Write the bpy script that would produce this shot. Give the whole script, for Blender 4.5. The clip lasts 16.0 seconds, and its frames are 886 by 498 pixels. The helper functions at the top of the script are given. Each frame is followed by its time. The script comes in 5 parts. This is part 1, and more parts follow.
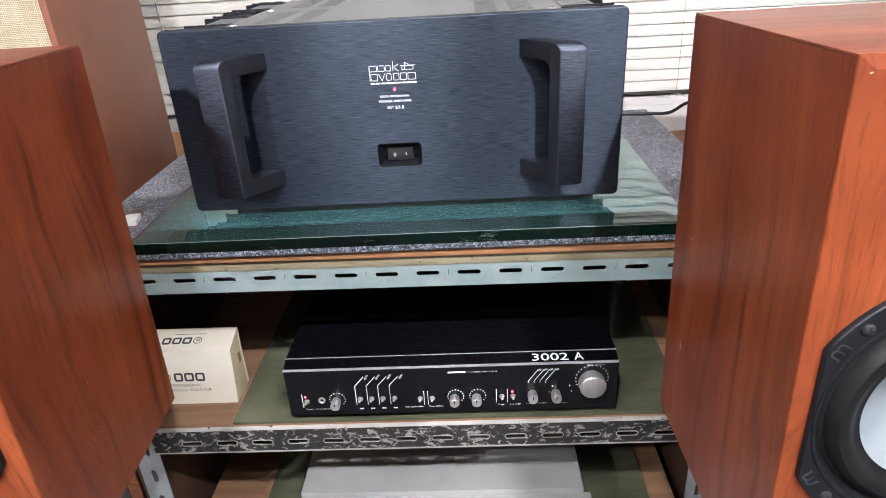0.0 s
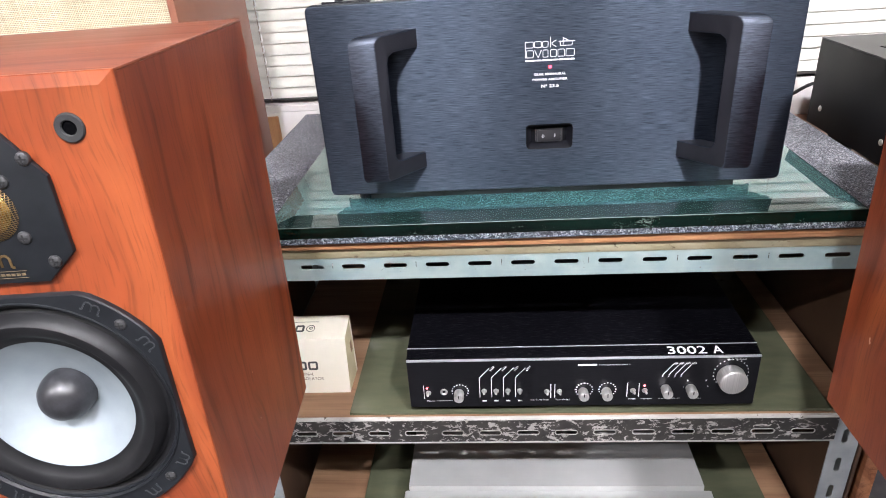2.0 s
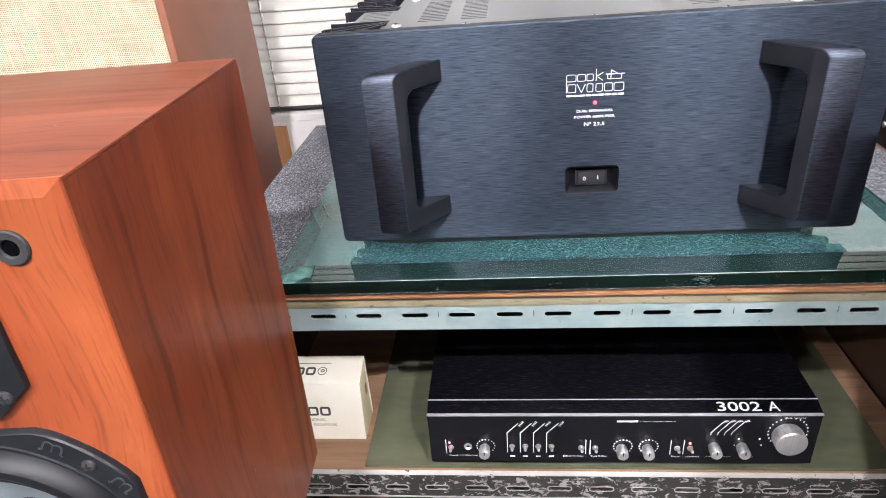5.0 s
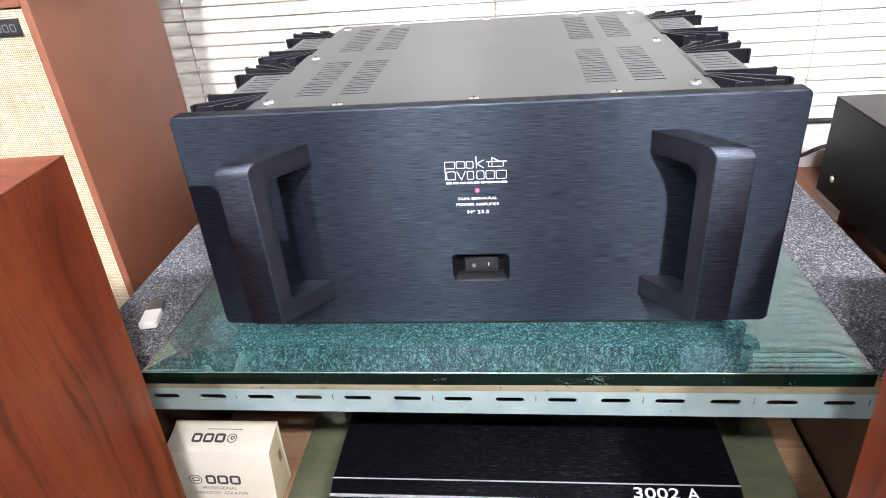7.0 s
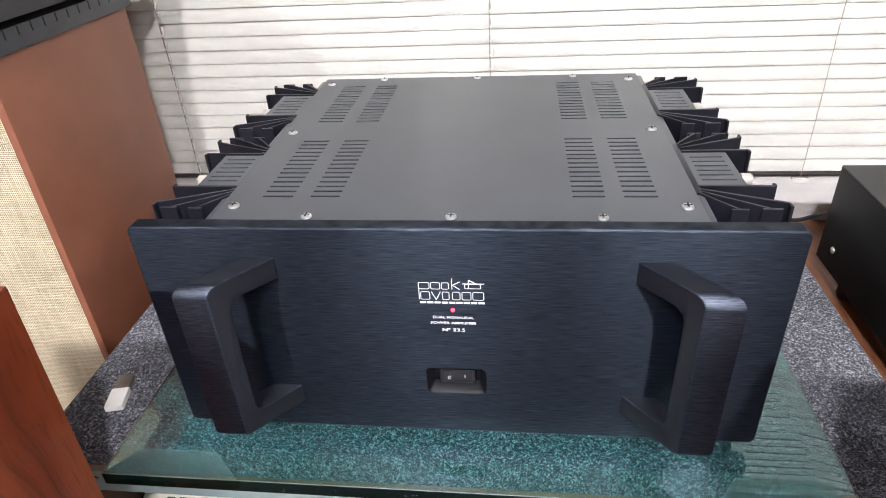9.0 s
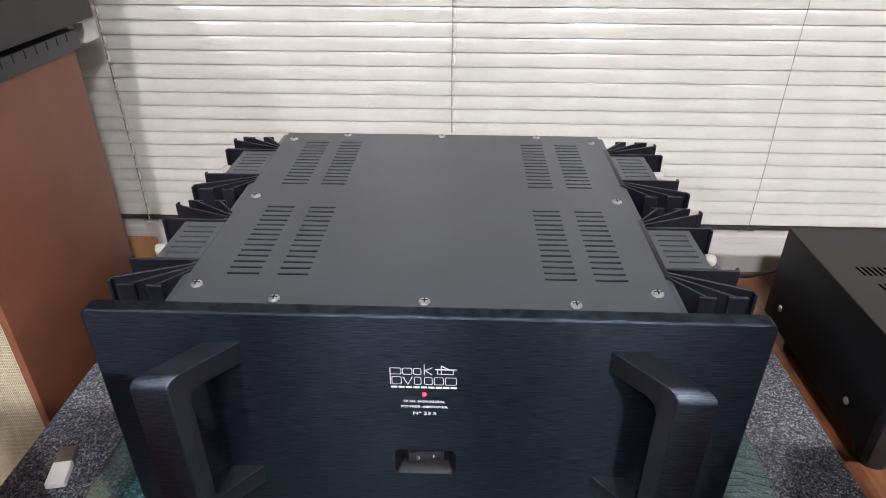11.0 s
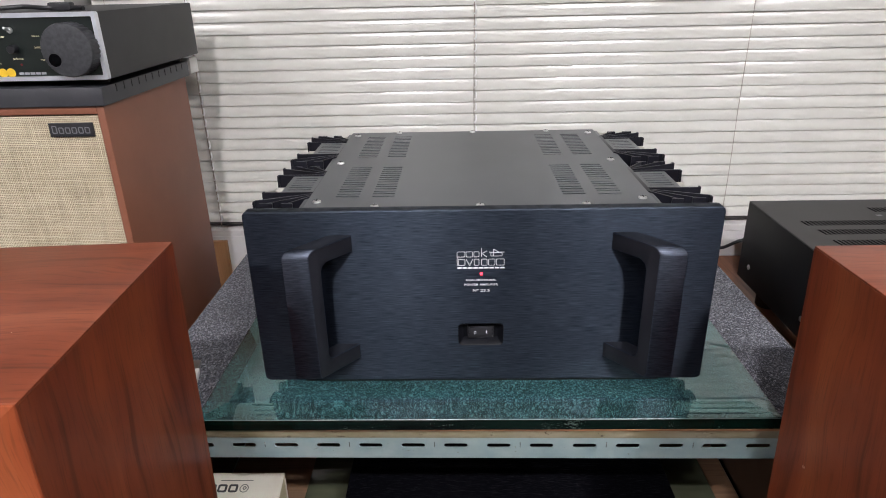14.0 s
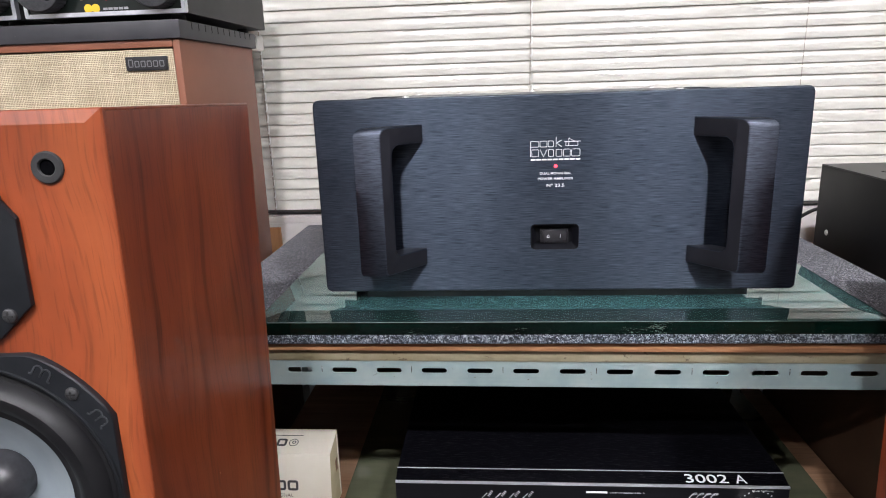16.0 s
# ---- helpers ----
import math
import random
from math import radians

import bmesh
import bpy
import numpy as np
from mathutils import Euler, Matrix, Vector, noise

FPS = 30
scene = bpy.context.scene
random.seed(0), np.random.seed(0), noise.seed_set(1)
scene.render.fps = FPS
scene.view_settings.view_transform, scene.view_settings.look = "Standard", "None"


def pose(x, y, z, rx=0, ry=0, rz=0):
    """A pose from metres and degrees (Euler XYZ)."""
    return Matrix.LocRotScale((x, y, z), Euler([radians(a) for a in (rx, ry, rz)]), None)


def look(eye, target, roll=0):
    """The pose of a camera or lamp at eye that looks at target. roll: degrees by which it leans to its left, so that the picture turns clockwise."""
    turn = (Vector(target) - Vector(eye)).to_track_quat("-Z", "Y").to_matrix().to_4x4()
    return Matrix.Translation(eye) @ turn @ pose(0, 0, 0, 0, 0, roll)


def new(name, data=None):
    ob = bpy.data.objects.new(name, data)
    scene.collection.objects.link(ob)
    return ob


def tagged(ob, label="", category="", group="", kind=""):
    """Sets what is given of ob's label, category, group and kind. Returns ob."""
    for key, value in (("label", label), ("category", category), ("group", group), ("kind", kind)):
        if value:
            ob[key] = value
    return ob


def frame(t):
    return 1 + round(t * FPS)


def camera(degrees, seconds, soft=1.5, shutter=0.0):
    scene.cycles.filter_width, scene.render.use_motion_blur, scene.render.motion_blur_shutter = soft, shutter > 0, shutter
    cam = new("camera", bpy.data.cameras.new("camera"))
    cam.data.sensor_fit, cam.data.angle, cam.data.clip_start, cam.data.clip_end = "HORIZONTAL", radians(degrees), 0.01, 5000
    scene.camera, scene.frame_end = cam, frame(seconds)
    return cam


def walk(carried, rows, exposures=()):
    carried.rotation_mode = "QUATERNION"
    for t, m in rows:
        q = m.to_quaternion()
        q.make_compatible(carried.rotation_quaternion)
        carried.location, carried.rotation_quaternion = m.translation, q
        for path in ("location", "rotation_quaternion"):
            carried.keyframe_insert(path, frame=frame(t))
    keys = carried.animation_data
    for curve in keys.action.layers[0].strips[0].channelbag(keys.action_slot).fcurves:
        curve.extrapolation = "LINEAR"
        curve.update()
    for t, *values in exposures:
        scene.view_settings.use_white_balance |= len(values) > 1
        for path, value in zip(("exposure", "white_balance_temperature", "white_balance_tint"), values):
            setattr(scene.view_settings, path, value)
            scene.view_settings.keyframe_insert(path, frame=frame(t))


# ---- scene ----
cam = camera(69.3, 16.0, soft=1.0)
PATH = [
    (0, (0.076, -0.682, 1.082), (-0.016, 1.112, 0.204), -3.5),
    (0.5, (0.038, -0.67, 1.081), (-0.069, 1.118, 0.19), -3.6),
    (1, (0.006, -0.661, 1.077), (-0.122, 1.123, 0.182), -3.8),
    (1.5, (-0.027, -0.66, 1.076), (-0.176, 1.119, 0.174), -3.9),
    (2, (-0.059, -0.661, 1.072), (-0.226, 1.117, 0.172), -4.2),
    (2.5, (-0.088, -0.657, 1.066), (-0.272, 1.117, 0.162), -4.3),
    (3, (-0.106, -0.644, 1.059), (-0.304, 1.122, 0.143), -4.4),
    (3.2, (-0.107, -0.639, 1.058), (-0.307, 1.125, 0.137), -4.4),
    (5.3, (-0.059, -0.54, 1.113), (-0.269, 1.197, 0.144), -5.0),
    (5.5, (-0.044, -0.53, 1.117), (-0.256, 1.204, 0.145), -5.0),
    (6, (-0.009, -0.507, 1.126), (-0.222, 1.226, 0.151), -4.9),
    (6.5, (0.013, -0.485, 1.134), (-0.207, 1.244, 0.154), -4.9),
    (7, (0.03, -0.469, 1.15), (-0.197, 1.261, 0.173), -4.8),
    (7.5, (0.046, -0.453, 1.173), (-0.189, 1.278, 0.199), -4.5),
    (8, (0.055, -0.431, 1.195), (-0.182, 1.294, 0.212), -4.3),
    (8.5, (0.059, -0.409, 1.216), (-0.178, 1.304, 0.212), -3.9),
    (9, (0.048, -0.385, 1.231), (-0.183, 1.303, 0.185), -3.5),
    (9.5, (0.021, -0.34, 1.252), (-0.17, 1.345, 0.192), -2.4),
    (10, (0.007, -0.319, 1.266), (-0.118, 1.363, 0.192), -1.1),
    (10.2, (0.008, -0.32, 1.269), (-0.095, 1.365, 0.197), -0.6),
    (12.3, (0.057, -0.464, 1.271), (0.013, 1.346, 0.421), -0.0),
    (12.5, (0.056, -0.479, 1.266), (0.013, 1.337, 0.43), -0.1),
    (13, (0.038, -0.511, 1.256), (-0.008, 1.32, 0.453), -0.6),
    (13.5, (0.0, -0.56, 1.239), (-0.051, 1.278, 0.451), -0.9),
    (14, (-0.021, -0.602, 1.221), (-0.076, 1.24, 0.443), -1.3),
    (14.5, (-0.032, -0.628, 1.192), (-0.09, 1.235, 0.466), -1.5),
    (15, (-0.045, -0.626, 1.129), (-0.113, 1.265, 0.483), -1.6),
    (15.5, (-0.059, -0.628, 1.068), (-0.155, 1.297, 0.535), -1.6),
    (16, (-0.062, -0.644, 1.021), (-0.221, 1.287, 0.523), -1.9),
]
walk(cam, [(t, look(eye, target, roll)) for t, eye, target, roll in PATH],
     exposures=[(0.0, 0.2), (0.4, 0.48), (1.0, 0.56), (3.0, 0.49), (5.5, 0.53), (7.0, 0.63), (8.0, 0.48), (8.5, 0.22), (9.0, 0.16), (10.2, -0.16), (12.3, -0.56), (14.0, -0.6), (14.6, -0.65), (15.4, -0.7), (16.0, -0.22)])

# ---- world and exposure ----
world = bpy.data.worlds.new("night_world")
world.use_nodes = True
world.node_tree.nodes["Background"].inputs[0].default_value = (0.012, 0.014, 0.02, 1)
world.node_tree.nodes["Background"].inputs[1].default_value = 0.3
scene.world = world


# ---- materials ----
def mat(name, base=(0.5, 0.5, 0.5), rough=0.5, metal=0.0, spec=0.5, coat=0.0):
    m = bpy.data.materials.new(name)
    m.use_nodes = True
    b = m.node_tree.nodes["Principled BSDF"]
    b.inputs["Base Color"].default_value = (*base, 1)
    b.inputs["Roughness"].default_value = rough
    b.inputs["Metallic"].default_value = metal
    b.inputs["Specular IOR Level"].default_value = spec
    b.inputs["Coat Weight"].default_value = coat
    b.inputs["Coat Roughness"].default_value = 0.15
    return m, m.node_tree, b


def link(nt, a, ao, b, bi):
    nt.links.new(a.outputs[ao], b.inputs[bi])


def coords(nt, scale, kind="Object"):
    tc = nt.nodes.new("ShaderNodeTexCoord")
    mp = nt.nodes.new("ShaderNodeMapping")
    mp.inputs["Scale"].default_value = scale
    link(nt, tc, kind, mp, "Vector")
    return mp


def noise_node(nt, mp, scale, detail=4.0, rough=0.55, distortion=0.0):
    n = nt.nodes.new("ShaderNodeTexNoise")
    n.inputs["Scale"].default_value = scale
    n.inputs["Detail"].default_value = detail
    n.inputs["Roughness"].default_value = rough
    n.inputs["Distortion"].default_value = distortion
    link(nt, mp, "Vector", n, "Vector")
    return n


def ramp(nt, src, out, stops):
    r = nt.nodes.new("ShaderNodeValToRGB")
    el = r.color_ramp.elements
    while len(el) < len(stops):
        el.new(0.5)
    for e, (p, c) in zip(el, stops):
        e.position, e.color = p, (*c, 1)
    link(nt, src, out, r, "Fac")
    return r


def mix(nt, fac_node, fac_out, a, b, mode="MIX", fac=1.0):
    x = nt.nodes.new("ShaderNodeMix")
    x.data_type, x.blend_type = "RGBA", mode
    x.inputs[0].default_value = fac
    if fac_node:
        link(nt, fac_node, fac_out, x, 0)
    for s, v in ((6, a), (7, b)):
        if isinstance(v, tuple):
            x.inputs[s].default_value = (*v, 1)
        else:
            nt.links.new(v, x.inputs[s])
    return x.outputs[2]


def bump(nt, bsdf, src, out, strength, distance):
    n = nt.nodes.new("ShaderNodeBump")
    n.inputs["Strength"].default_value = strength
    n.inputs["Distance"].default_value = distance
    link(nt, src, out, n, "Height")
    link(nt, n, "Normal", bsdf, "Normal")
    return n


def rough_map(nt, bsdf, src, out, lo, hi):
    m = nt.nodes.new("ShaderNodeMapRange")
    m.inputs["To Min"].default_value, m.inputs["To Max"].default_value = lo, hi
    link(nt, src, out, m, "Value")
    link(nt, m, "Result", bsdf, "Roughness")


def varied(name, c1, c2, scale=40.0, stretch=(1, 1, 1), rough=(0.4, 0.6), metal=0.0, bump_amt=0.0, bump_scale=300.0, bump_dist=0.0005, spec=0.5, lo=0.35, hi=0.65):
    m, nt, b = mat(name, c1, rough[0], metal, spec)
    mp = coords(nt, stretch)
    n = noise_node(nt, mp, scale)
    r = ramp(nt, n, "Fac", [(lo, c1), (hi, c2)])
    link(nt, r, "Color", b, "Base Color")
    n2 = noise_node(nt, mp, scale * 0.21, 3)
    rough_map(nt, b, n2, "Fac", rough[0], rough[1])
    if bump_amt:
        n3 = noise_node(nt, mp, bump_scale, 3)
        bump(nt, b, n3, "Fac", bump_amt, bump_dist)
    return m


def wood(name, dark, mid, light, axis="z", rough=(0.28, 0.42), scale=1.0, coat=0.05, figure=1.0, contrast=0.75, veins=0.9):
    m, nt, b = mat(name, mid, rough[0], 0, 0.32, coat)
    st = {"z": (26, 26, 1.6), "x": (1.6, 26, 26), "y": (26, 1.6, 26)}[axis]
    mp = coords(nt, tuple(s * scale for s in st))
    big = noise_node(nt, mp, 1.0, 3, 0.5, 1.4 * figure)
    streak = noise_node(nt, mp, 3.2, 5, 0.65, 0.6)
    mp2 = coords(nt, tuple(s * scale * 9 for s in st))
    pore = noise_node(nt, mp2, 2.5, 2, 0.5)
    r1 = ramp(nt, big, "Fac", [(0.3, dark), (0.46, mid), (0.66, light)])
    r2 = ramp(nt, streak, "Fac", [(0.36, (0.45, 0.4, 0.38)), (0.5, (0.95, 0.95, 0.95)), (0.75, (1.12, 1.08, 1.05))])
    r3 = ramp(nt, pore, "Fac", [(0.3, (0.72, 0.68, 0.66)), (0.55, (1, 1, 1))])
    mp3 = coords(nt, tuple(s * scale * (1.5 if s > 5 else 0.7) for s in st))
    vein = noise_node(nt, mp3, 1.3, 2, 0.45, 0.9 * figure)
    r4 = ramp(nt, vein, "Fac", [(0.455, (1, 1, 1)), (0.478, (0.5, 0.42, 0.4)), (0.5, (1.0, 1.0, 1.0)), (0.565, (1, 1, 1)), (0.578, (0.62, 0.54, 0.5)), (0.592, (1, 1, 1))])
    c = mix(nt, None, None, r1.outputs["Color"], r2.outputs["Color"], "MULTIPLY", contrast * 0.8)
    c = mix(nt, None, None, c, r4.outputs["Color"], "MULTIPLY", contrast * veins)
    c = mix(nt, None, None, c, r3.outputs["Color"], "MULTIPLY", contrast * 0.6)
    nt.links.new(c, b.inputs["Base Color"])
    rough_map(nt, b, streak, "Fac", rough[1], rough[0])
    bump(nt, b, pore, "Fac", 0.12, 0.0002)
    return m


def veneer(name, dark, mid, light, rough=(0.3, 0.42), spec=0.32, turn=False):
    """Figured veneer: grain lines that flow and bend together, fine pores, small pale chips."""
    m, nt, b = mat(name, mid, rough[0], 0, spec)
    tc = nt.nodes.new("ShaderNodeTexCoord")
    sp = nt.nodes.new("ShaderNodeSeparateXYZ")
    link(nt, tc, "Object", sp, "Vector")
    def calc(op, a, bb):
        n = nt.nodes.new("ShaderNodeMath")
        n.operation = op
        for i, v in enumerate((a, bb)):
            if isinstance(v, (int, float)):
                n.inputs[i].default_value = v
            else:
                nt.links.new(v, n.inputs[i])
        return n.outputs[0]
    if turn:
        across, along = sp.outputs["Y"], sp.outputs["X"]
    else:
        across, along = calc("ADD", sp.outputs["X"], sp.outputs["Y"]), sp.outputs["Z"]
    def field(ka, kl, scale, detail, rough_, seed=0.0):
        cb = nt.nodes.new("ShaderNodeCombineXYZ")
        nt.links.new(calc("MULTIPLY", ka[0], ka[1]), cb.inputs[0])
        nt.links.new(calc("MULTIPLY", along, kl), cb.inputs[1])
        cb.inputs[2].default_value = seed
        n = nt.nodes.new("ShaderNodeTexNoise")
        n.inputs["Scale"].default_value, n.inputs["Detail"].default_value, n.inputs["Roughness"].default_value = scale, detail, rough_
        link(nt, cb, "Vector", n, "Vector")
        return n
    warp = field((across, 1.0), 0.55, 7.0, 2, 0.5, 3.1)
    u = calc("ADD", across, calc("MULTIPLY", calc("SUBTRACT", warp.outputs["Fac"], 0.5), 0.075))
    band = field((u, 1.0), 0.03, 21.0, 2, 0.5, 0.7)
    line = field((u, 1.0), 0.04, 70.0, 3, 0.55, 1.9)
    pore = field((u, 1.0), 0.055, 520.0, 2, 0.55, 5.3)
    blotch = field((across, 1.0), 1.0, 16.0, 3, 0.5, 8.8)
    r1 = ramp(nt, band, "Fac", [(0.33, dark), (0.47, mid), (0.66, light)])
    r2 = ramp(nt, line, "Fac", [(0.33, (0.36, 0.29, 0.26)), (0.415, (0.9, 0.88, 0.87)), (0.62, (1.1, 1.08, 1.06))])
    r3 = ramp(nt, pore, "Fac", [(0.34, (0.6, 0.55, 0.52)), (0.47, (1, 1, 1))])
    r4 = ramp(nt, blotch, "Fac", [(0.3, (0.86, 0.84, 0.82)), (0.7, (1.1, 1.1, 1.1))])
    c = mix(nt, None, None, r1.outputs["Color"], r2.outputs["Color"], "MULTIPLY", 0.68)
    c = mix(nt, None, None, c, r3.outputs["Color"], "MULTIPLY", 0.65)
    c = mix(nt, None, None, c, r4.outputs["Color"], "MULTIPLY", 1.0)
    ch = noise_node(nt, coords(nt, (1, 1, 0.6)), 75, 3, 0.6)
    k = ramp(nt, ch, "Fac", [(0.745, (0, 0, 0)), (0.757, (1, 1, 1))])
    c = mix(nt, k, "Color", c, (0.55, 0.36, 0.27))
    nt.links.new(c, b.inputs["Base Color"])
    rough_map(nt, b, line, "Fac", rough[1], rough[0])
    bump(nt, b, pore, "Fac", 0.1, 0.0002)
    return m


def brushed(name, c1, c2, rough=0.38, metal=0.9, aniso=0.6, along="x", amt=0.25):
    m, nt, b = mat(name, c1, rough, metal)
    st = (55, 55, 1300) if along == "x" else (900, 14, 14)
    if along == "xy":
        st = (110, 1100, 110)
    mp = coords(nt, st)
    n = noise_node(nt, mp, 1.0, 3, 0.6)
    r = ramp(nt, n, "Fac", [(0.3, c1), (0.7, c2)])
    cloud = noise_node(nt, coords(nt, (1, 1, 1)), 9.0, 3)
    rc = ramp(nt, cloud, "Fac", [(0.3, (0.85, 0.85, 0.87)), (0.7, (1.1, 1.1, 1.1))])
    nt.links.new(mix(nt, None, None, r.outputs["Color"], rc.outputs["Color"], "MULTIPLY", 1.0), b.inputs["Base Color"])
    rough_map(nt, b, n, "Fac", rough - 0.08, rough + 0.1)
    bump(nt, b, n, "Fac", amt, 0.00012)
    if aniso:
        b.inputs["Anisotropic"].default_value = aniso
        tg = nt.nodes.new("ShaderNodeCombineXYZ")
        tg.inputs[2].default_value = 1.0
        link(nt, tg, "Vector", b, "Tangent")
    return m


def glow(name, color, strength):
    m, nt, b = mat(name, color, 0.4)
    b.inputs["Emission Color"].default_value = (*color, 1)
    b.inputs["Emission Strength"].default_value = strength
    return m


def glass(name, tint, rough=0.0, ior=1.5):
    m, nt, b = mat(name, tint, rough)
    b.inputs["Transmission Weight"].default_value = 1.0
    b.inputs["IOR"].default_value = ior
    return m


def anodised(name, c1, c2, rough, aniso, top=False, grain=85, lo=0.3, hi=0.72):
    """Brushed anodised metal: lines run along x, highlights smear upright."""
    m, nt, b = mat(name, c1, 0.5, 0.0, 0.12)
    gl = nt.nodes.new("ShaderNodeBsdfAnisotropic")
    gl.distribution = "BECKMANN"
    gl.inputs["Roughness"].default_value, gl.inputs["Anisotropy"].default_value = rough, aniso
    tg = nt.nodes.new("ShaderNodeCombineXYZ")
    tg.inputs[0].default_value = 1.0
    link(nt, tg, "Vector", gl, "Tangent")
    fine = noise_node(nt, coords(nt, (90, 1500, 90) if top else (grain, grain, 2300)), 1.0, 2, 0.6)
    wide = noise_node(nt, coords(nt, (60, 420, 60) if top else (grain * 0.5, grain * 0.5, 480)), 1.0, 2, 0.5)
    cloud = noise_node(nt, coords(nt, (1, 1, 1)), 11.0, 3)
    r = ramp(nt, fine, "Fac", [(lo, c1), (hi, c2)])
    rw = ramp(nt, wide, "Fac", [(0.35, (0.92, 0.92, 0.92)), (0.7, (1.08, 1.08, 1.08))])
    rc = ramp(nt, cloud, "Fac", [(0.3, (0.82, 0.84, 0.86)), (0.7, (1.15, 1.14, 1.12))])
    c = mix(nt, None, None, r.outputs["Color"], rw.outputs["Color"], "MULTIPLY", 1.0)
    c = mix(nt, None, None, c, rc.outputs["Color"], "MULTIPLY", 1.0)
    nt.links.new(c, gl.inputs["Color"])
    bn = nt.nodes.new("ShaderNodeBump")
    bn.inputs["Strength"].default_value, bn.inputs["Distance"].default_value = 0.12, 0.0001
    link(nt, fine, "Fac", bn, "Height")
    link(nt, bn, "Normal", gl, "Normal")
    b.inputs["Base Color"].default_value = (0.002, 0.0031, 0.006, 1)
    add = nt.nodes.new("ShaderNodeAddShader")
    link(nt, gl, "BSDF", add, 0)
    link(nt, b, "BSDF", add, 1)
    link(nt, add, "Shader", nt.nodes["Material Output"], "Surface")
    return m


M_PANEL = anodised("brushed_black_anodised", (0.0105, 0.0145, 0.0203), (0.053, 0.0645, 0.0855), 0.48, 0.54, False, 55, 0.33, 0.7)
M_HANDLE = anodised("brushed_black_handle", (0.02, 0.0245, 0.033), (0.084, 0.096, 0.123), 0.5, 0.4, False, 110)
M_HANDLE_SIDE = varied("smooth_black_handle", (0.0095, 0.0102, 0.014), (0.016, 0.017, 0.0225), 25, rough=(0.32, 0.44), spec=0.3)
M_COVER = varied("satin_dark_grey_paint", (0.031, 0.036, 0.045), (0.038, 0.044, 0.054), 14, spec=0.95, rough=(0.29, 0.37), bump_amt=0.15, bump_scale=1600, bump_dist=0.0001)
M_FIN = varied("black_anodised_fin", (0.008, 0.008, 0.012), (0.016, 0.016, 0.024), 30, rough=(0.35, 0.5), metal=0.3)
# Near-black tone that carries the shade of gaps, recesses and undersides
M_DARK = varied("dark_interior_shade", (0.004, 0.004, 0.005), (0.008, 0.008, 0.009), 20, rough=(0.7, 0.9))
# Near-black without gloss: the shade inside holes is put into the colour
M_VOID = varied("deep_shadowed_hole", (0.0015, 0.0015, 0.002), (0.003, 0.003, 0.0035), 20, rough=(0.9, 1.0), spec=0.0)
M_RUBBER = varied("black_rubber", (0.012, 0.012, 0.013), (0.02, 0.02, 0.021), 60, rough=(0.6, 0.8))
M_PLASTIC = varied("black_plastic", (0.012, 0.012, 0.014), (0.02, 0.02, 0.023), 50, rough=(0.3, 0.45))
M_STEEL = varied("bright_steel", (0.68, 0.68, 0.68), (0.82, 0.82, 0.81), 300, rough=(0.34, 0.5), metal=1.0)
M_INK = mat("white_print", (0.82, 0.82, 0.84), 0.5)[0]
M_WHITE = varied("white_plastic", (0.72, 0.71, 0.67), (0.8, 0.79, 0.76), 40, rough=(0.35, 0.5))
M_STUD = varied("aged_cream_plastic", (0.36, 0.34, 0.3), (0.46, 0.44, 0.39), 90, rough=(0.4, 0.55))
M_LED = glow("red_indicator", (1.0, 0.035, 0.06), 5.5)
M_LED_OFF = mat("dark_red_lens", (0.12, 0.008, 0.01), 0.3)[0]
M_LED_SMALL = glow("small_red_indicator", (1.0, 0.1, 0.12), 5.0)
M_CHERRY = veneer("cherry_veneer", (0.163, 0.0305, 0.0105), (0.211, 0.0437, 0.0148), (0.255, 0.0615, 0.0205), (0.3, 0.42), 0.5)
M_CHERRY_TOP = veneer("cherry_veneer_top", (0.15, 0.036, 0.017), (0.2, 0.051, 0.023), (0.25, 0.07, 0.033), (0.3, 0.42), 0.35, True)
M_WALNUT = varied("matt_brown_laminate", (0.2, 0.072, 0.039), (0.243, 0.089, 0.05), 9, rough=(0.42, 0.55), bump_amt=0.1, bump_scale=900, bump_dist=0.0002)
M_COUNTER = wood("reddish_counter_wood", (0.2, 0.075, 0.035), (0.27, 0.105, 0.05), (0.33, 0.14, 0.07), "y", (0.4, 0.55))
M_SHELF = wood("bare_plywood", (0.2, 0.108, 0.061), (0.255, 0.146, 0.086), (0.3, 0.187, 0.115), "x", (0.45, 0.6), 0.8, 0.0, 0.7, 0.4)
M_HARDBOARD = varied("dark_brown_hardboard", (0.05, 0.026, 0.015), (0.075, 0.04, 0.023), 12, rough=(0.5, 0.65))
M_TAN = wood("tan_board", (0.4, 0.2, 0.09), (0.46, 0.24, 0.115), (0.5, 0.27, 0.135), "z", (0.45, 0.6), 0.6, 0.0, 0.5, 0.4)
M_EDGE = wood("raw_board_edge", (0.14, 0.058, 0.028), (0.29, 0.13, 0.062), (0.41, 0.215, 0.115), "x", (0.5, 0.7), 1.2, 0.0)
M_GREYWALL = varied("wall_paint", (0.24, 0.225, 0.21), (0.29, 0.275, 0.255), 7, rough=(0.6, 0.75), bump_amt=0.2, bump_scale=250)
M_WHITEWALL = varied("white_wall_paint", (0.58, 0.55, 0.53), (0.66, 0.63, 0.61), 7, rough=(0.5, 0.65), bump_amt=0.2, bump_scale=250)
M_CEIL = varied("ceiling_paint", (0.36, 0.36, 0.36), (0.42, 0.42, 0.42), 6, rough=(0.7, 0.85))
M_FLOOR = varied("dark_floor_covering", (0.025, 0.024, 0.026), (0.042, 0.04, 0.042), 30, rough=(0.7, 0.85))
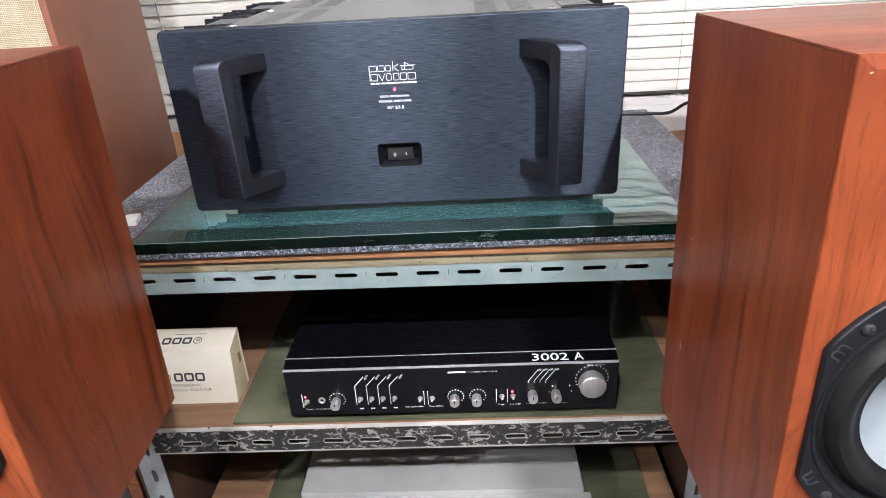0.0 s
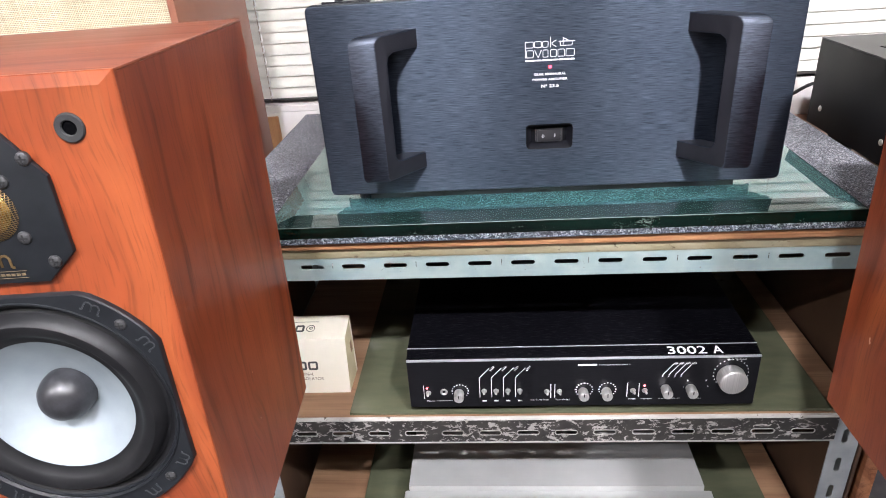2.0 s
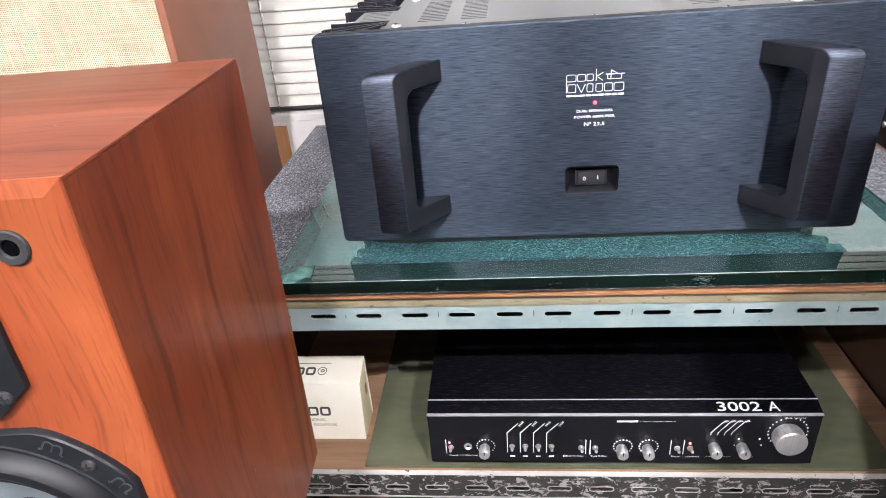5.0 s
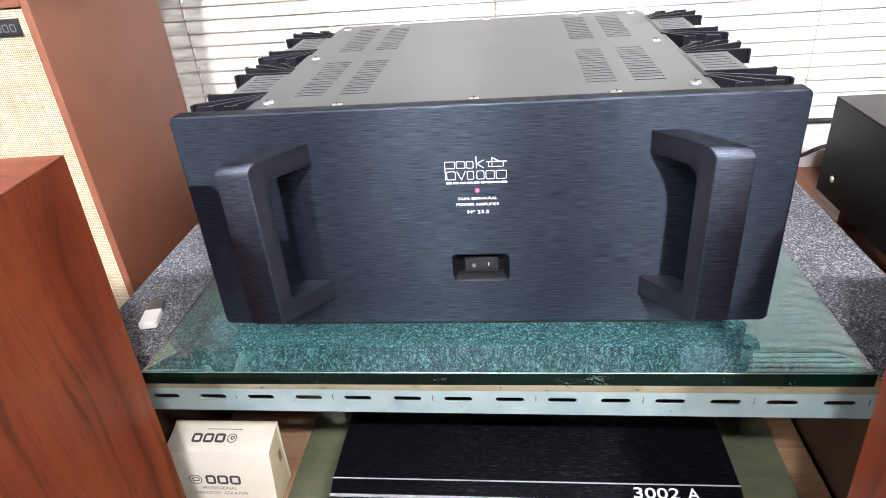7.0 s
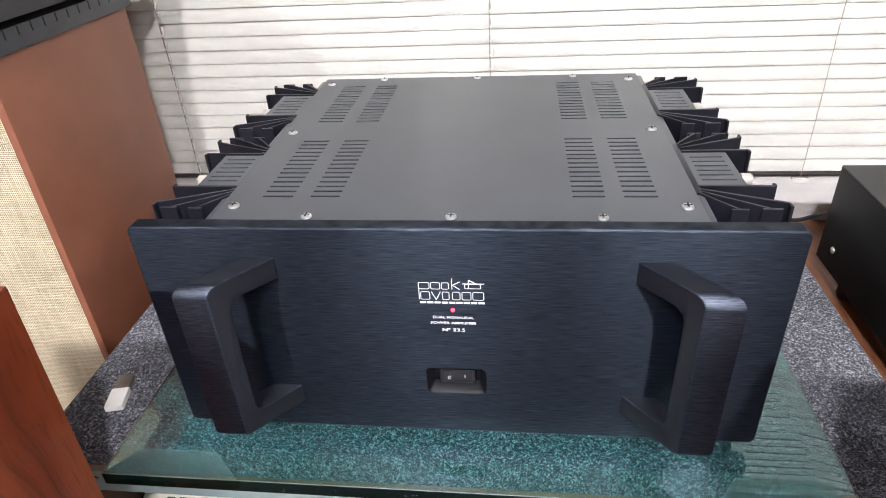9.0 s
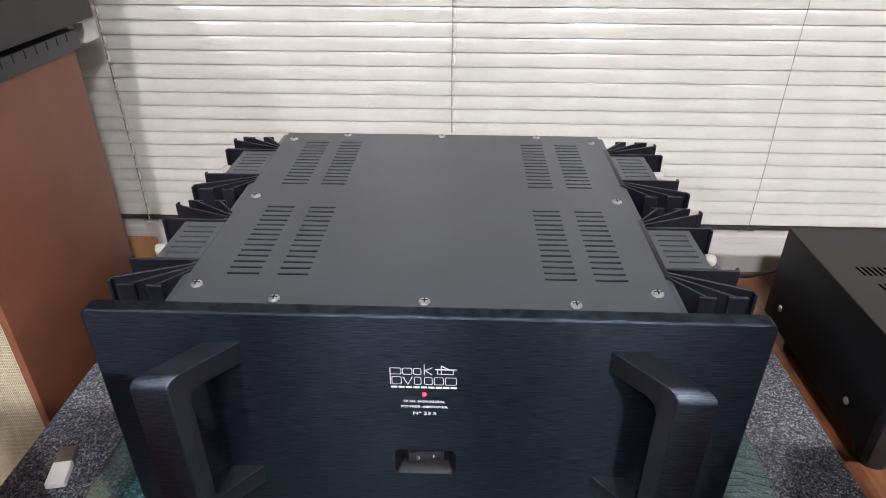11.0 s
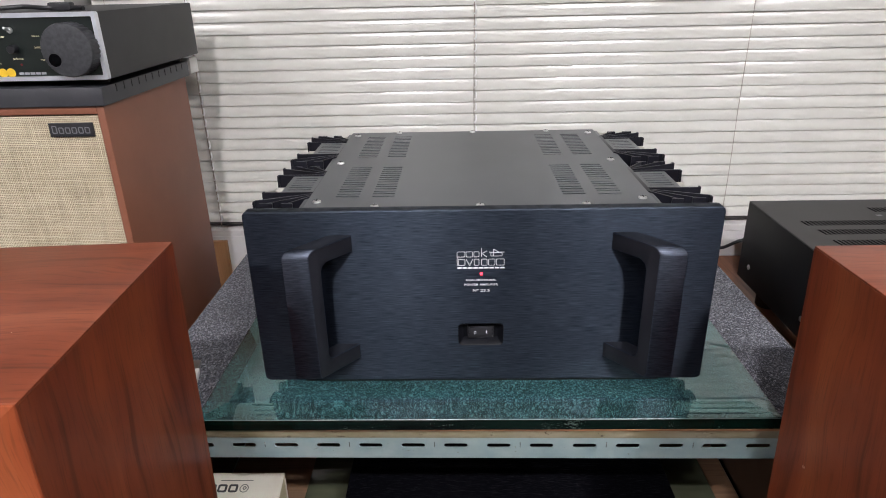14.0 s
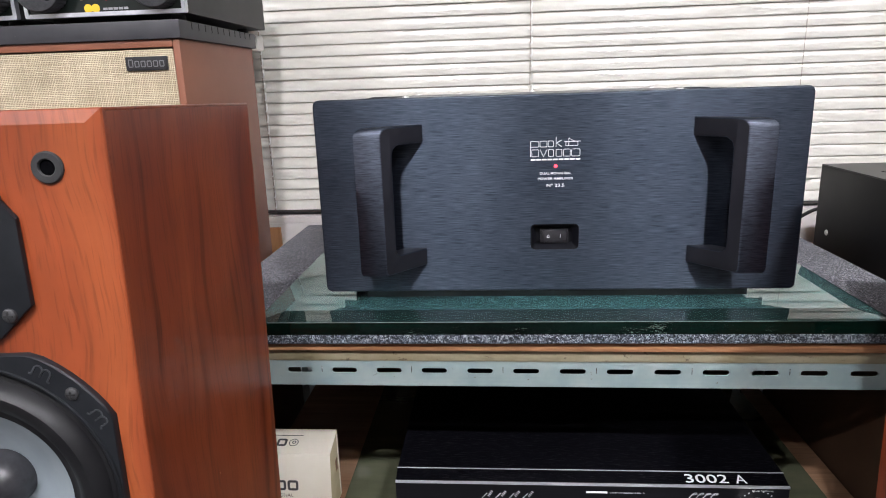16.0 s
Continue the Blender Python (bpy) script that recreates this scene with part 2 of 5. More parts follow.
M_SLAT = varied("ivory_enamel_slat", (0.645, 0.626, 0.568), (0.685, 0.667, 0.611), 20, rough=(0.17, 0.25), spec=0.6)
M_LOOP = varied("white_plastic_loop", (0.86, 0.85, 0.82), (0.9, 0.89, 0.87), 40, rough=(0.2, 0.3))
M_CORD = varied("aged_brown_cord", (0.28, 0.23, 0.19), (0.4, 0.34, 0.285), 300, rough=(0.7, 0.9))


def carpet_material():
    m, nt, b = mat("speckled_blue_grey_carpet", (0.1, 0.1, 0.12), 0.95, 0, 0.1)
    mp = coords(nt, (1, 1, 1))
    n = noise_node(nt, mp, 430, 3, 0.75, 1.0)
    r = ramp(nt, n, "Fac", [(0.42, (0.0025, 0.003, 0.005)), (0.49, (0.026, 0.028, 0.042)), (0.55, (0.084, 0.088, 0.118)), (0.608, (0.37, 0.365, 0.39))])
    big = noise_node(nt, mp, 16, 3)
    rb = ramp(nt, big, "Fac", [(0.3, (0.78, 0.78, 0.8)), (0.7, (1.1, 1.1, 1.1))])
    nt.links.new(mix(nt, None, None, r.outputs["Color"], rb.outputs["Color"], "MULTIPLY", 1.0), b.inputs["Base Color"])
    b.inputs["Sheen Weight"].default_value = 0.2
    n2 = noise_node(nt, mp, 620, 3, 0.7)
    bump(nt, b, n2, "Fac", 0.9, 0.002)
    return m


def worn_steel(name, paint1, paint2, chip, amount, metal=0.35, rough=(0.35, 0.6)):
    m, nt, b = mat(name, paint1, rough[0], metal)
    mp = coords(nt, (1, 1, 1))
    n = noise_node(nt, mp, 25, 4)
    r = ramp(nt, n, "Fac", [(0.35, paint1), (0.65, paint2)])
    ch = noise_node(nt, coords(nt, (1, 1, 1.5)), 85, 6, 0.7, 0.6)
    k = ramp(nt, ch, "Fac", [(amount, (0, 0, 0)), (amount + 0.03, (1, 1, 1))])
    nt.links.new(mix(nt, k, "Color", r.outputs["Color"], chip), b.inputs["Base Color"])
    rough_map(nt, b, n, "Fac", rough[0], rough[1])
    bump(nt, b, k, "Color", 0.3, 0.0003)
    return m


M_CARPET = carpet_material()
M_RAIL = worn_steel("grey_enamelled_steel", (0.25, 0.33, 0.335), (0.34, 0.4, 0.39), (0.12, 0.085, 0.045), 0.665)
M_RAIL_OLD = worn_steel("chipped_black_steel", (0.025, 0.024, 0.024), (0.055, 0.05, 0.046), (0.4, 0.38, 0.36), 0.545)
M_LIP = worn_steel("worn_pale_steel", (0.4, 0.39, 0.37), (0.52, 0.51, 0.49), (0.06, 0.055, 0.05), 0.62)
# Yellow-brown colour of the tinted shadow that the glass slab throws on the rail
M_GLASS_SHADE = worn_steel("glass_shadow_tint", (0.17, 0.138, 0.08), (0.235, 0.2, 0.135), (0.06, 0.04, 0.02), 0.62, 0.0, (0.45, 0.6))
M_POST = worn_steel("grey_steel_post", (0.3, 0.33, 0.35), (0.4, 0.42, 0.43), (0.12, 0.09, 0.06), 0.68)
M_GLASS = glass("green_float_glass", (0.235, 0.5, 0.475), 0.0, 1.88)
M_GLASS_BEVEL = glass("green_glass_bevel", (0.2, 0.46, 0.42), 0.0, 1.88)
# A little opaque green stands in for light trapped inside the slab
M_GLASS_BEVEL.node_tree.nodes["Principled BSDF"].inputs["Transmission Weight"].default_value = 0.955


def edge_glass():
    """The ground edge of thick glass: nearly black green, with clumps of pale chips."""
    m, nt, b = mat("dark_green_glass_edge", (0.001, 0.006, 0.004), 0.1, 0, 0.3)
    n = noise_node(nt, coords(nt, (1, 1, 3.0)), 240, 5, 0.7, 1.2)
    clump = noise_node(nt, coords(nt, (1, 1, 1)), 22, 3)
    both = nt.nodes.new("ShaderNodeMath")
    both.operation = "MULTIPLY"
    link(nt, n, "Fac", both, 0)
    link(nt, clump, "Fac", both, 1)
    k = ramp(nt, both, "Value", [(0.361, (0, 0, 0)), (0.385, (1, 1, 1))])
    shade = noise_node(nt, coords(nt, (1, 1, 14)), 5, 3)
    base = ramp(nt, shade, "Fac", [(0.35, (0.0008, 0.0022, 0.0018)), (0.65, (0.0015, 0.0085, 0.006))])
    nt.links.new(mix(nt, k, "Color", base.outputs["Color"], (0.12, 0.15, 0.135)), b.inputs["Base Color"])
    return m


M_GLASS_EDGE = edge_glass()
M_ARRIS = varied("ground_glass_arris", (0.025, 0.04, 0.037), (0.09, 0.115, 0.11), 180, rough=(0.25, 0.4))
M_OLIVE = varied("olive_tinted_glass", (0.066, 0.073, 0.046), (0.094, 0.096, 0.061), 14, (0.7, 2.5, 1), rough=(0.02, 0.06), spec=0.6)
M_PRE = anodised("brushed_black_preamp", (0.001, 0.001, 0.0014), (0.05, 0.047, 0.05), 0.45, 0.5, True, lo=0.56, hi=0.78)
M_PRE.node_tree.nodes["Principled BSDF"].inputs["Specular IOR Level"].default_value = 0.04
M_PRE.node_tree.nodes["Principled BSDF"].inputs["Base Color"].default_value = (0.002, 0.002, 0.003, 1)
M_PRE_FRONT = brushed("brushed_black_fascia", (0.005, 0.005, 0.007), (0.011, 0.011, 0.014), 0.34, 0.4, 0.0, "x", 0.2)
M_KNOB = brushed("spun_aluminium", (0.72, 0.7, 0.68), (0.9, 0.88, 0.86), 0.42, 0.9, 0.0, "z", 0.1)
M_SILVER = varied("silver_satin_paint", (0.37, 0.375, 0.37), (0.42, 0.425, 0.42), 10, rough=(0.32, 0.42), metal=0.4)
M_CARD = varied("cream_card", (0.74, 0.69, 0.58), (0.8, 0.75, 0.65), 12, rough=(0.4, 0.55), bump_amt=0.05)
M_CARD_IN = varied("raw_card_side", (0.52, 0.45, 0.28), (0.6, 0.53, 0.35), 40, rough=(0.6, 0.75))
M_PRINT = mat("dark_print", (0.05, 0.045, 0.045), 0.5)[0]
M_PRINT_BROWN = mat("brown_print", (0.16, 0.1, 0.08), 0.5)[0]
M_BAFFLE = varied("black_moulded_plastic", (0.0065, 0.0075, 0.0095), (0.01, 0.0115, 0.014), 60, rough=(0.4, 0.52), spec=0.3, bump_amt=0.15, bump_scale=1500, bump_dist=0.0001)
M_WELL = varied("satin_black_moulding", (0.004, 0.0042, 0.006), (0.007, 0.0073, 0.0098), 60, rough=(0.36, 0.46), spec=0.13)
M_CONE = varied("pale_metal_cone", (0.235, 0.275, 0.3), (0.3, 0.34, 0.365), 22, rough=(0.35, 0.48), metal=0.3)
M_SURROUND = varied("rubber_surround", (0.006, 0.006, 0.007), (0.01, 0.01, 0.011), 40, rough=(0.4, 0.52), spec=0.22)
M_CAP = varied("glossy_dust_cap", (0.014, 0.014, 0.016), (0.026, 0.026, 0.03), 200, rough=(0.3, 0.45))
M_SCREW = varied("dull_dark_steel", (0.045, 0.045, 0.048), (0.08, 0.08, 0.083), 200, rough=(0.35, 0.5), metal=0.7)
M_BRONZEPRINT = mat("bronze_print", (0.11, 0.08, 0.045), 0.5)[0]
M_MARK = varied("moulded_grey_relief", (0.028, 0.03, 0.034), (0.042, 0.045, 0.05), 60, rough=(0.3, 0.42))
M_GOLD = varied("gold_dome", (0.85, 0.5, 0.12), (0.9, 0.58, 0.18), 60, rough=(0.22, 0.3), metal=1.0)
M_MESH = varied("bronze_wire_mesh", (0.25, 0.16, 0.07), (0.35, 0.24, 0.12), 100, rough=(0.35, 0.5), metal=0.9)
M_DARKCASE = varied("charcoal_painted_steel", (0.03, 0.03, 0.031), (0.036, 0.036, 0.037), 25, rough=(0.5, 0.6), bump_amt=0.15, bump_scale=1500, bump_dist=0.0001)
# Lighter than the case black: the blind's reflection is put into this colour
M_LIDCASE = varied("satin_black_lid_lit", (0.012, 0.011, 0.012), (0.016, 0.015, 0.016), 20, rough=(0.34, 0.45), bump_amt=0.12, bump_scale=1500, bump_dist=0.0001)
M_BOTTOMRAIL = varied("dark_bronze_rail", (0.02, 0.016, 0.014), (0.035, 0.03, 0.027), 60, rough=(0.35, 0.5))
M_BLACKCASE = varied("black_painted_steel", (0.006, 0.006, 0.007), (0.009, 0.009, 0.0095), 20, rough=(0.42, 0.5), spec=0.2, bump_amt=0.12, bump_scale=1500, bump_dist=0.0001)
M_FACE = varied("black_green_fascia", (0.006, 0.01, 0.009), (0.009, 0.014, 0.012), 20, rough=(0.3, 0.4))
M_BEZEL = varied("pale_aluminium_bezel", (0.72, 0.74, 0.8), (0.82, 0.84, 0.9), 50, rough=(0.3, 0.42), metal=0.7)
M_YELLOW = mat("yellow_print", (0.75, 0.48, 0.03), 0.5)[0]
M_YELLOWTEXT = mat("cream_print", (0.8, 0.72, 0.45), 0.5)[0]
M_BADGE = mat("dull_grey_print", (0.16, 0.16, 0.17), 0.5)[0]
M_GREYPRINT = mat("grey_print", (0.33, 0.34, 0.36), 0.5)[0]
M_CABLE = varied("black_cable_sheath", (0.01, 0.01, 0.011), (0.018, 0.018, 0.019), 80, rough=(0.4, 0.55))
M_WHITECABLE = varied("white_cable_sheath", (0.66, 0.66, 0.64), (0.74, 0.74, 0.72), 80, rough=(0.4, 0.5))
M_SLATE = varied("dark_slate_casing", (0.026, 0.027, 0.031), (0.045, 0.046, 0.05), 260, rough=(0.5, 0.65), bump_amt=0.3, bump_scale=900, bump_dist=0.0003)
M_SLIM = worn_steel("chipped_slate_casing", (0.035, 0.036, 0.042), (0.052, 0.052, 0.058), (0.3, 0.29, 0.28), 0.71, 0.1, (0.4, 0.55))
M_USB = varied("dull_brown_metal", (0.16, 0.14, 0.12), (0.2, 0.18, 0.155), 60, rough=(0.3, 0.45), metal=0.6)
M_LAMP = glow("lamp_diffuser", (0.965, 0.95, 1.0), 1600.0)
M_NIGHT = glass("window_pane", (0.9, 0.95, 0.93))


def cloth_material():
    """Coarse plain weave with slubs: crossing threads, dark gaps between them."""
    m, nt, b = mat("woven_linen_grille", (0.5, 0.42, 0.27), 0.9, 0, 0.15)
    def threads(axis, seed):
        slub = noise_node(nt, coords(nt, (14, 1, 240) if axis == "Z" else (240, 1, 14)), 1.0, 2, 0.6)
        w = nt.nodes.new("ShaderNodeTexWave")
        w.bands_direction = axis
        w.inputs["Scale"].default_value = 140
        w.inputs["Distortion"].default_value = 2.2
        w.inputs["Detail"].default_value = 2
        w.inputs["Detail Scale"].default_value = 0.6
        w.inputs["Phase Offset"].default_value = seed
        link(nt, coords(nt, (1, 1, 1)), "Vector", w, "Vector")
        n = nt.nodes.new("ShaderNodeMath")
        n.operation = "MULTIPLY"
        link(nt, w, "Fac", n, 0)
        r = ramp(nt, slub, "Fac", [(0.25, (0.45, 0.45, 0.45)), (0.75, (1.25, 1.25, 1.25))])
        link(nt, r, "Color", n, 1)
        return n
    top = nt.nodes.new("ShaderNodeMath")
    top.operation = "MAXIMUM"
    link(nt, threads("X", 0.0), "Value", top, 0)
    link(nt, threads("Z", 1.7), "Value", top, 1)
    r = ramp(nt, top, "Value", [(0.1, (0.18, 0.14, 0.09)), (0.5, (0.46, 0.385, 0.265)), (0.95, (0.71, 0.615, 0.455))])
    cloud = noise_node(nt, coords(nt, (1, 1, 1)), 18, 3)
    rc = ramp(nt, cloud, "Fac", [(0.3, (0.9, 0.9, 0.88)), (0.7, (1.06, 1.06, 1.06))])
    nt.links.new(mix(nt, None, None, r.outputs["Color"], rc.outputs["Color"], "MULTIPLY", 1.0), b.inputs["Base Color"])
    bump(nt, b, top, "Value", 0.7, 0.0009)
    return m


M_CLOTH = cloth_material()


# ---- mesh helpers ----
def part(name, bm, material, parent, label="", smooth=True, recalc=True, angle=35):
    """One mesh object under a thing or a part."""
    if recalc:
        bmesh.ops.recalc_face_normals(bm, faces=bm.faces)
    me = bpy.data.meshes.new(name)
    bm.to_mesh(me)
    bm.free()
    for mt in (material if isinstance(material, (list, tuple)) else [material]):
        me.materials.append(mt)
    if smooth:
        me.shade_smooth()
        me.set_sharp_from_angle(angle=radians(angle))
    ob = new(name, me)
    ob.parent = parent
    if label:
        ob["label"] = label
    return ob


def thing(name, at, label, category, group="", rz=0, kind="", rx=0):
    ob = new(name)
    ob.matrix_basis = pose(*at, rx, 0, rz)
    ob.empty_display_size = 0.05
    return tagged(ob, label, category, group, kind)


def box(x0, x1, y0, y1, z0, z1, bevel=0.0, seg=2, bm=None):
    own = bmesh.new()
    r = bmesh.ops.create_cube(own, size=1)
    bmesh.ops.scale(own, vec=(abs(x1 - x0), abs(y1 - y0), abs(z1 - z0)), verts=own.verts)
    bmesh.ops.translate(own, vec=((x0 + x1) / 2, (y0 + y1) / 2, (z0 + z1) / 2), verts=own.verts)
    if bevel:
        bmesh.ops.bevel(own, geom=list(own.edges), offset=bevel, segments=seg, profile=0.6, affect="EDGES")
    return own if bm is None else merge(bm, own)


def merge(bm, other):
    me = bpy.data.meshes.new("tmp")
    other.to_mesh(me)
    other.free()
    bm.from_mesh(me)
    bpy.data.meshes.remove(me)
    return bm


def lathe(profile, seg=48, axis="y", at=(0, 0, 0)):
    """Turns a profile of (radius, height along the axis)."""
    bm = bmesh.new()
    rings = []
    for r, h in profile:
        ring = []
        for i in range(seg if r > 1e-6 else 1):
            a = 2 * math.pi * i / seg
            c, s = r * math.cos(a), r * math.sin(a)
            p = {"y": (c, h, s), "z": (c, s, h), "x": (h, c, s)}[axis]
            ring.append(bm.verts.new((p[0] + at[0], p[1] + at[1], p[2] + at[2])))
        rings.append(ring)
    for a, b in zip(rings, rings[1:]):
        n = max(len(a), len(b))
        for i in range(n):
            q = [a[i % len(a)], a[(i + 1) % len(a)], b[(i + 1) % len(b)], b[i % len(b)]]
            q = [v for k, v in enumerate(q) if v not in q[:k]]
            if len(q) > 2:
                bm.faces.new(q)
    return bm


def prism(poly, y0, y1, bevel=0.0, seg=2, plane="xz"):
    """A polygon in a plane, pulled out along the third axis."""
    bm = bmesh.new()
    def p(u, v, w):
        return {"xz": (u, w, v), "xy": (u, v, w), "yz": (w, u, v)}[plane]
    a = [bm.verts.new(p(u, v, y0)) for u, v in poly]
    b = [bm.verts.new(p(u, v, y1)) for u, v in poly]
    fa, fb = bm.faces.new(a), bm.faces.new(b)
    n = len(poly)
    for i in range(n):
        bm.faces.new((a[i], a[(i + 1) % n], b[(i + 1) % n], b[i]))
    if bevel:
        bmesh.ops.recalc_face_normals(bm, faces=bm.faces)
        bmesh.ops.bevel(bm, geom=list(fa.edges) + list(fb.edges), offset=bevel, segments=seg, profile=0.6, affect="EDGES")
    return bm


def rounded(x0, x1, z0, z1, r, n=5):
    pts = []
    for cx, cz, a0 in ((x1 - r, z1 - r, 0), (x0 + r, z1 - r, 90), (x0 + r, z0 + r, 180), (x1 - r, z0 + r, 270)):
        for i in range(n + 1):
            a = radians(a0 + 90 * i / n)
            pts.append((cx + r * math.cos(a), cz + r * math.sin(a)))
    return pts


def tube(points, r, seg=8):
    """A round cable through points, smoothed."""
    pts = [Vector(p) for p in points]
    fine = []
    for i in range(len(pts) - 1):
        p0, p1, p2, p3 = pts[max(i - 1, 0)], pts[i], pts[i + 1], pts[min(i + 2, len(pts) - 1)]
        for k in range(8):
            t = k / 8
            fine.append(0.5 * (2 * p1 + (p2 - p0) * t + (2 * p0 - 5 * p1 + 4 * p2 - p3) * t * t + (3 * p1 - p0 - 3 * p2 + p3) * t ** 3))
    fine.append(pts[-1])
    bm = bmesh.new()
    rings = []
    for i, p in enumerate(fine):
        d = (fine[min(i + 1, len(fine) - 1)] - fine[max(i - 1, 0)]).normalized()
        side = d.cross(Vector((0, 0, 1)) if abs(d.z) < 0.9 else Vector((1, 0, 0))).normalized()
        up = side.cross(d)
        rings.append([bm.verts.new(p + r * (math.cos(2 * math.pi * k / seg) * side + math.sin(2 * math.pi * k / seg) * up)) for k in range(seg)])
    for a, b in zip(rings, rings[1:]):
        for k in range(seg):
            bm.faces.new((a[k], a[(k + 1) % seg], b[(k + 1) % seg], b[k]))
    bm.faces.new(rings[0]), bm.faces.new(rings[-1])
    return bm


def lettering(body, width, height, at, parent, material, rx=90, rz=0, name="lettering", label="", ry=0, bold=0.0):
    """Raised print, middle at a place, fitted to a width and height."""
    cu = bpy.data.curves.new("tmp_text", "FONT")
    cu.body, cu.align_x, cu.align_y, cu.resolution_u = body, "CENTER", "CENTER", 3
    cu.offset = bold
    tmp = bpy.data.objects.new("tmp_text", cu)
    me = bpy.data.meshes.new_from_object(tmp)
    bpy.data.objects.remove(tmp)
    bpy.data.curves.remove(cu)
    co = np.array([v.co[:] for v in me.vertices])
    lo, hi = co.min(0), co.max(0)
    sx, sy = width / (hi[0] - lo[0]), height / (hi[1] - lo[1])
    me.transform(Matrix.Diagonal((sx, sy, 1, 1)) @ Matrix.Translation((-(lo[0] + hi[0]) / 2, -(lo[1] + hi[1]) / 2, 0)))
    me.name = name
    me.materials.append(material)
    ob = new(name, me)
    ob.parent = parent
    ob.matrix_basis = pose(*at, rx, ry, rz)
    if label:
        ob["label"] = label
    return ob


def bars(segments, y, parent, material, name="print", label="", depth=0.0003):
    """Flat printed strokes (x0, x1, z0, z1) on a front face at y."""
    bm = bmesh.new()
    for x0, x1, z0, z1 in segments:
        box(x0, x1, y - depth, y, z0, z1, 0, 1, bm)
    return part_each(name, bm, material, parent, label)


def part_each(name, bm, material, parent, label=""):
    """Every separate piece of a bmesh becomes a part of its own."""
    todo, out = set(bm.faces), []
    while todo:
        grow, island = [todo.pop()], []
        while grow:
            f = grow.pop()
            island.append(f)
            for e in f.edges:
                for g_ in e.link_faces:
                    if g_ in todo:
                        todo.remove(g_)
                        grow.append(g_)
        own, seen = bmesh.new(), {}
        for f in island:
            for v in f.verts:
                if v not in seen:
                    seen[v] = own.verts.new(v.co)
            own.faces.new([seen[v] for v in f.verts])
        out.append(part(name, own, material, parent, label, smooth=False))
    bm.free()
    return out


def stroke(bm, x0, z0, x1, z1, w, y, depth=0.0003):
    d = Vector((x1 - x0, 0, z1 - z0)).normalized()
    n = Vector((-d.z, 0, d.x)) * w / 2
    a, b = Vector((x0, y, z0)), Vector((x1, y, z1))
    f = [bm.verts.new(p) for p in (a + n, b + n, b - n, a - n)]
    g = [bm.verts.new(v.co + Vector((0, -depth, 0))) for v in f]
    bm.faces.new(g)
    for i in range(4):
        bm.faces.new((f[i], f[(i + 1) % 4], g[(i + 1) % 4], g[i]))


def ring_shape(x0, x1, z0, z1, r, w, y, bm):
    """A rounded outline printed flat."""
    o, i = rounded(x0, x1, z0, z1, r, 4), rounded(x0 + w, x1 - w, z0 + w, z1 - w, max(r - w, 0.0002), 4)
    a = [bm.verts.new((u, y - 0.0003, v)) for u, v in o]
    b = [bm.verts.new((u, y - 0.0003, v)) for u, v in i]
    n = len(o)
    for k in range(n):
        bm.faces.new((a[k], a[(k + 1) % n], b[(k + 1) % n], b[k]))


def screw(parent, at, r, axis="z", material=None, name="screw"):
    """A pan-head screw with a cross recess."""
    sgn = -1 if axis == "y" else 1
    bm = lathe([(0, 0.5 * r * sgn), (0.55 * r, 0.46 * r * sgn), (0.9 * r, 0.25 * r * sgn), (r, 0), (r, -0.3 * r * sgn)], 20, axis)
    ob = part(name, bm, material or M_STEEL, parent)
    ob.location = at
    cross = bmesh.new()
    for a, b in ((0.6, 0.12), (0.12, 0.6)):
        if axis == "z":
            box(-a * r, a * r, -b * r, b * r, 0.4 * r, 0.52 * r, 0, 1, cross)
        else:
            box(-a * r, a * r, -0.52 * r, -0.4 * r, -b * r, b * r, 0, 1, cross)
    # Dark cross on the head, painted as the shade of the recess
    part("recess", cross, M_DARK, ob, smooth=False)
    return ob


# ---- setting ----
def solid(name, bm, material, label, smooth=False):
    return tagged(part(name, bm, material, None, smooth=smooth), label, kind="structure")


WALL_Y = 0.535
solid("floor", box(-2.4, 2.6, -3.6, 0.8, -0.1, 0.0), M_FLOOR, "plain dark grey floor of the listening room")
solid("ceiling", box(-2.4, 2.6, -3.6, 0.8, 2.5, 2.6), M_CEIL, "plain white painted ceiling")
solid("wall_west", box(-2.4, -2.3, -3.5, 0.8, 0.0, 2.5), M_GREYWALL, "plain pale painted side wall")
solid("wall_east", box(2.5, 2.6, -3.5, 0.8, 0.0, 2.5), M_GREYWALL, "plain pale painted side wall")
solid("wall_south", box(-2.4, 2.6, -3.6, -3.5, 0.0, 2.5), M_GREYWALL, "plain pale painted wall behind the camera")
wn = box(-2.3, -0.68, WALL_Y, 0.75, 0.0, 2.5)
box(1.75, 2.5, WALL_Y, 0.75, 0.0, 2.5, 0, 1, wn)
box(-0.68, 1.75, WALL_Y, 0.75, 0.0, 0.772, 0, 1, wn)
box(-0.68, 1.75, WALL_Y, 0.75, 2.215, 2.5, 0, 1, wn)
solid("wall_north", wn, M_WHITEWALL, "white painted wall with a wide window opening")
solid("trim", box(-0.68, -0.47, 0.527, 0.5347, 0.0, 0.7648, 0.001), M_TAN, "tan wooden board on the wall below the blind", True)
win = tagged(new("window_1"), "wide dark window behind the closed blind", kind="structure")
win.location = (0.535, 0.68, 0.7805)
fr = bmesh.new()
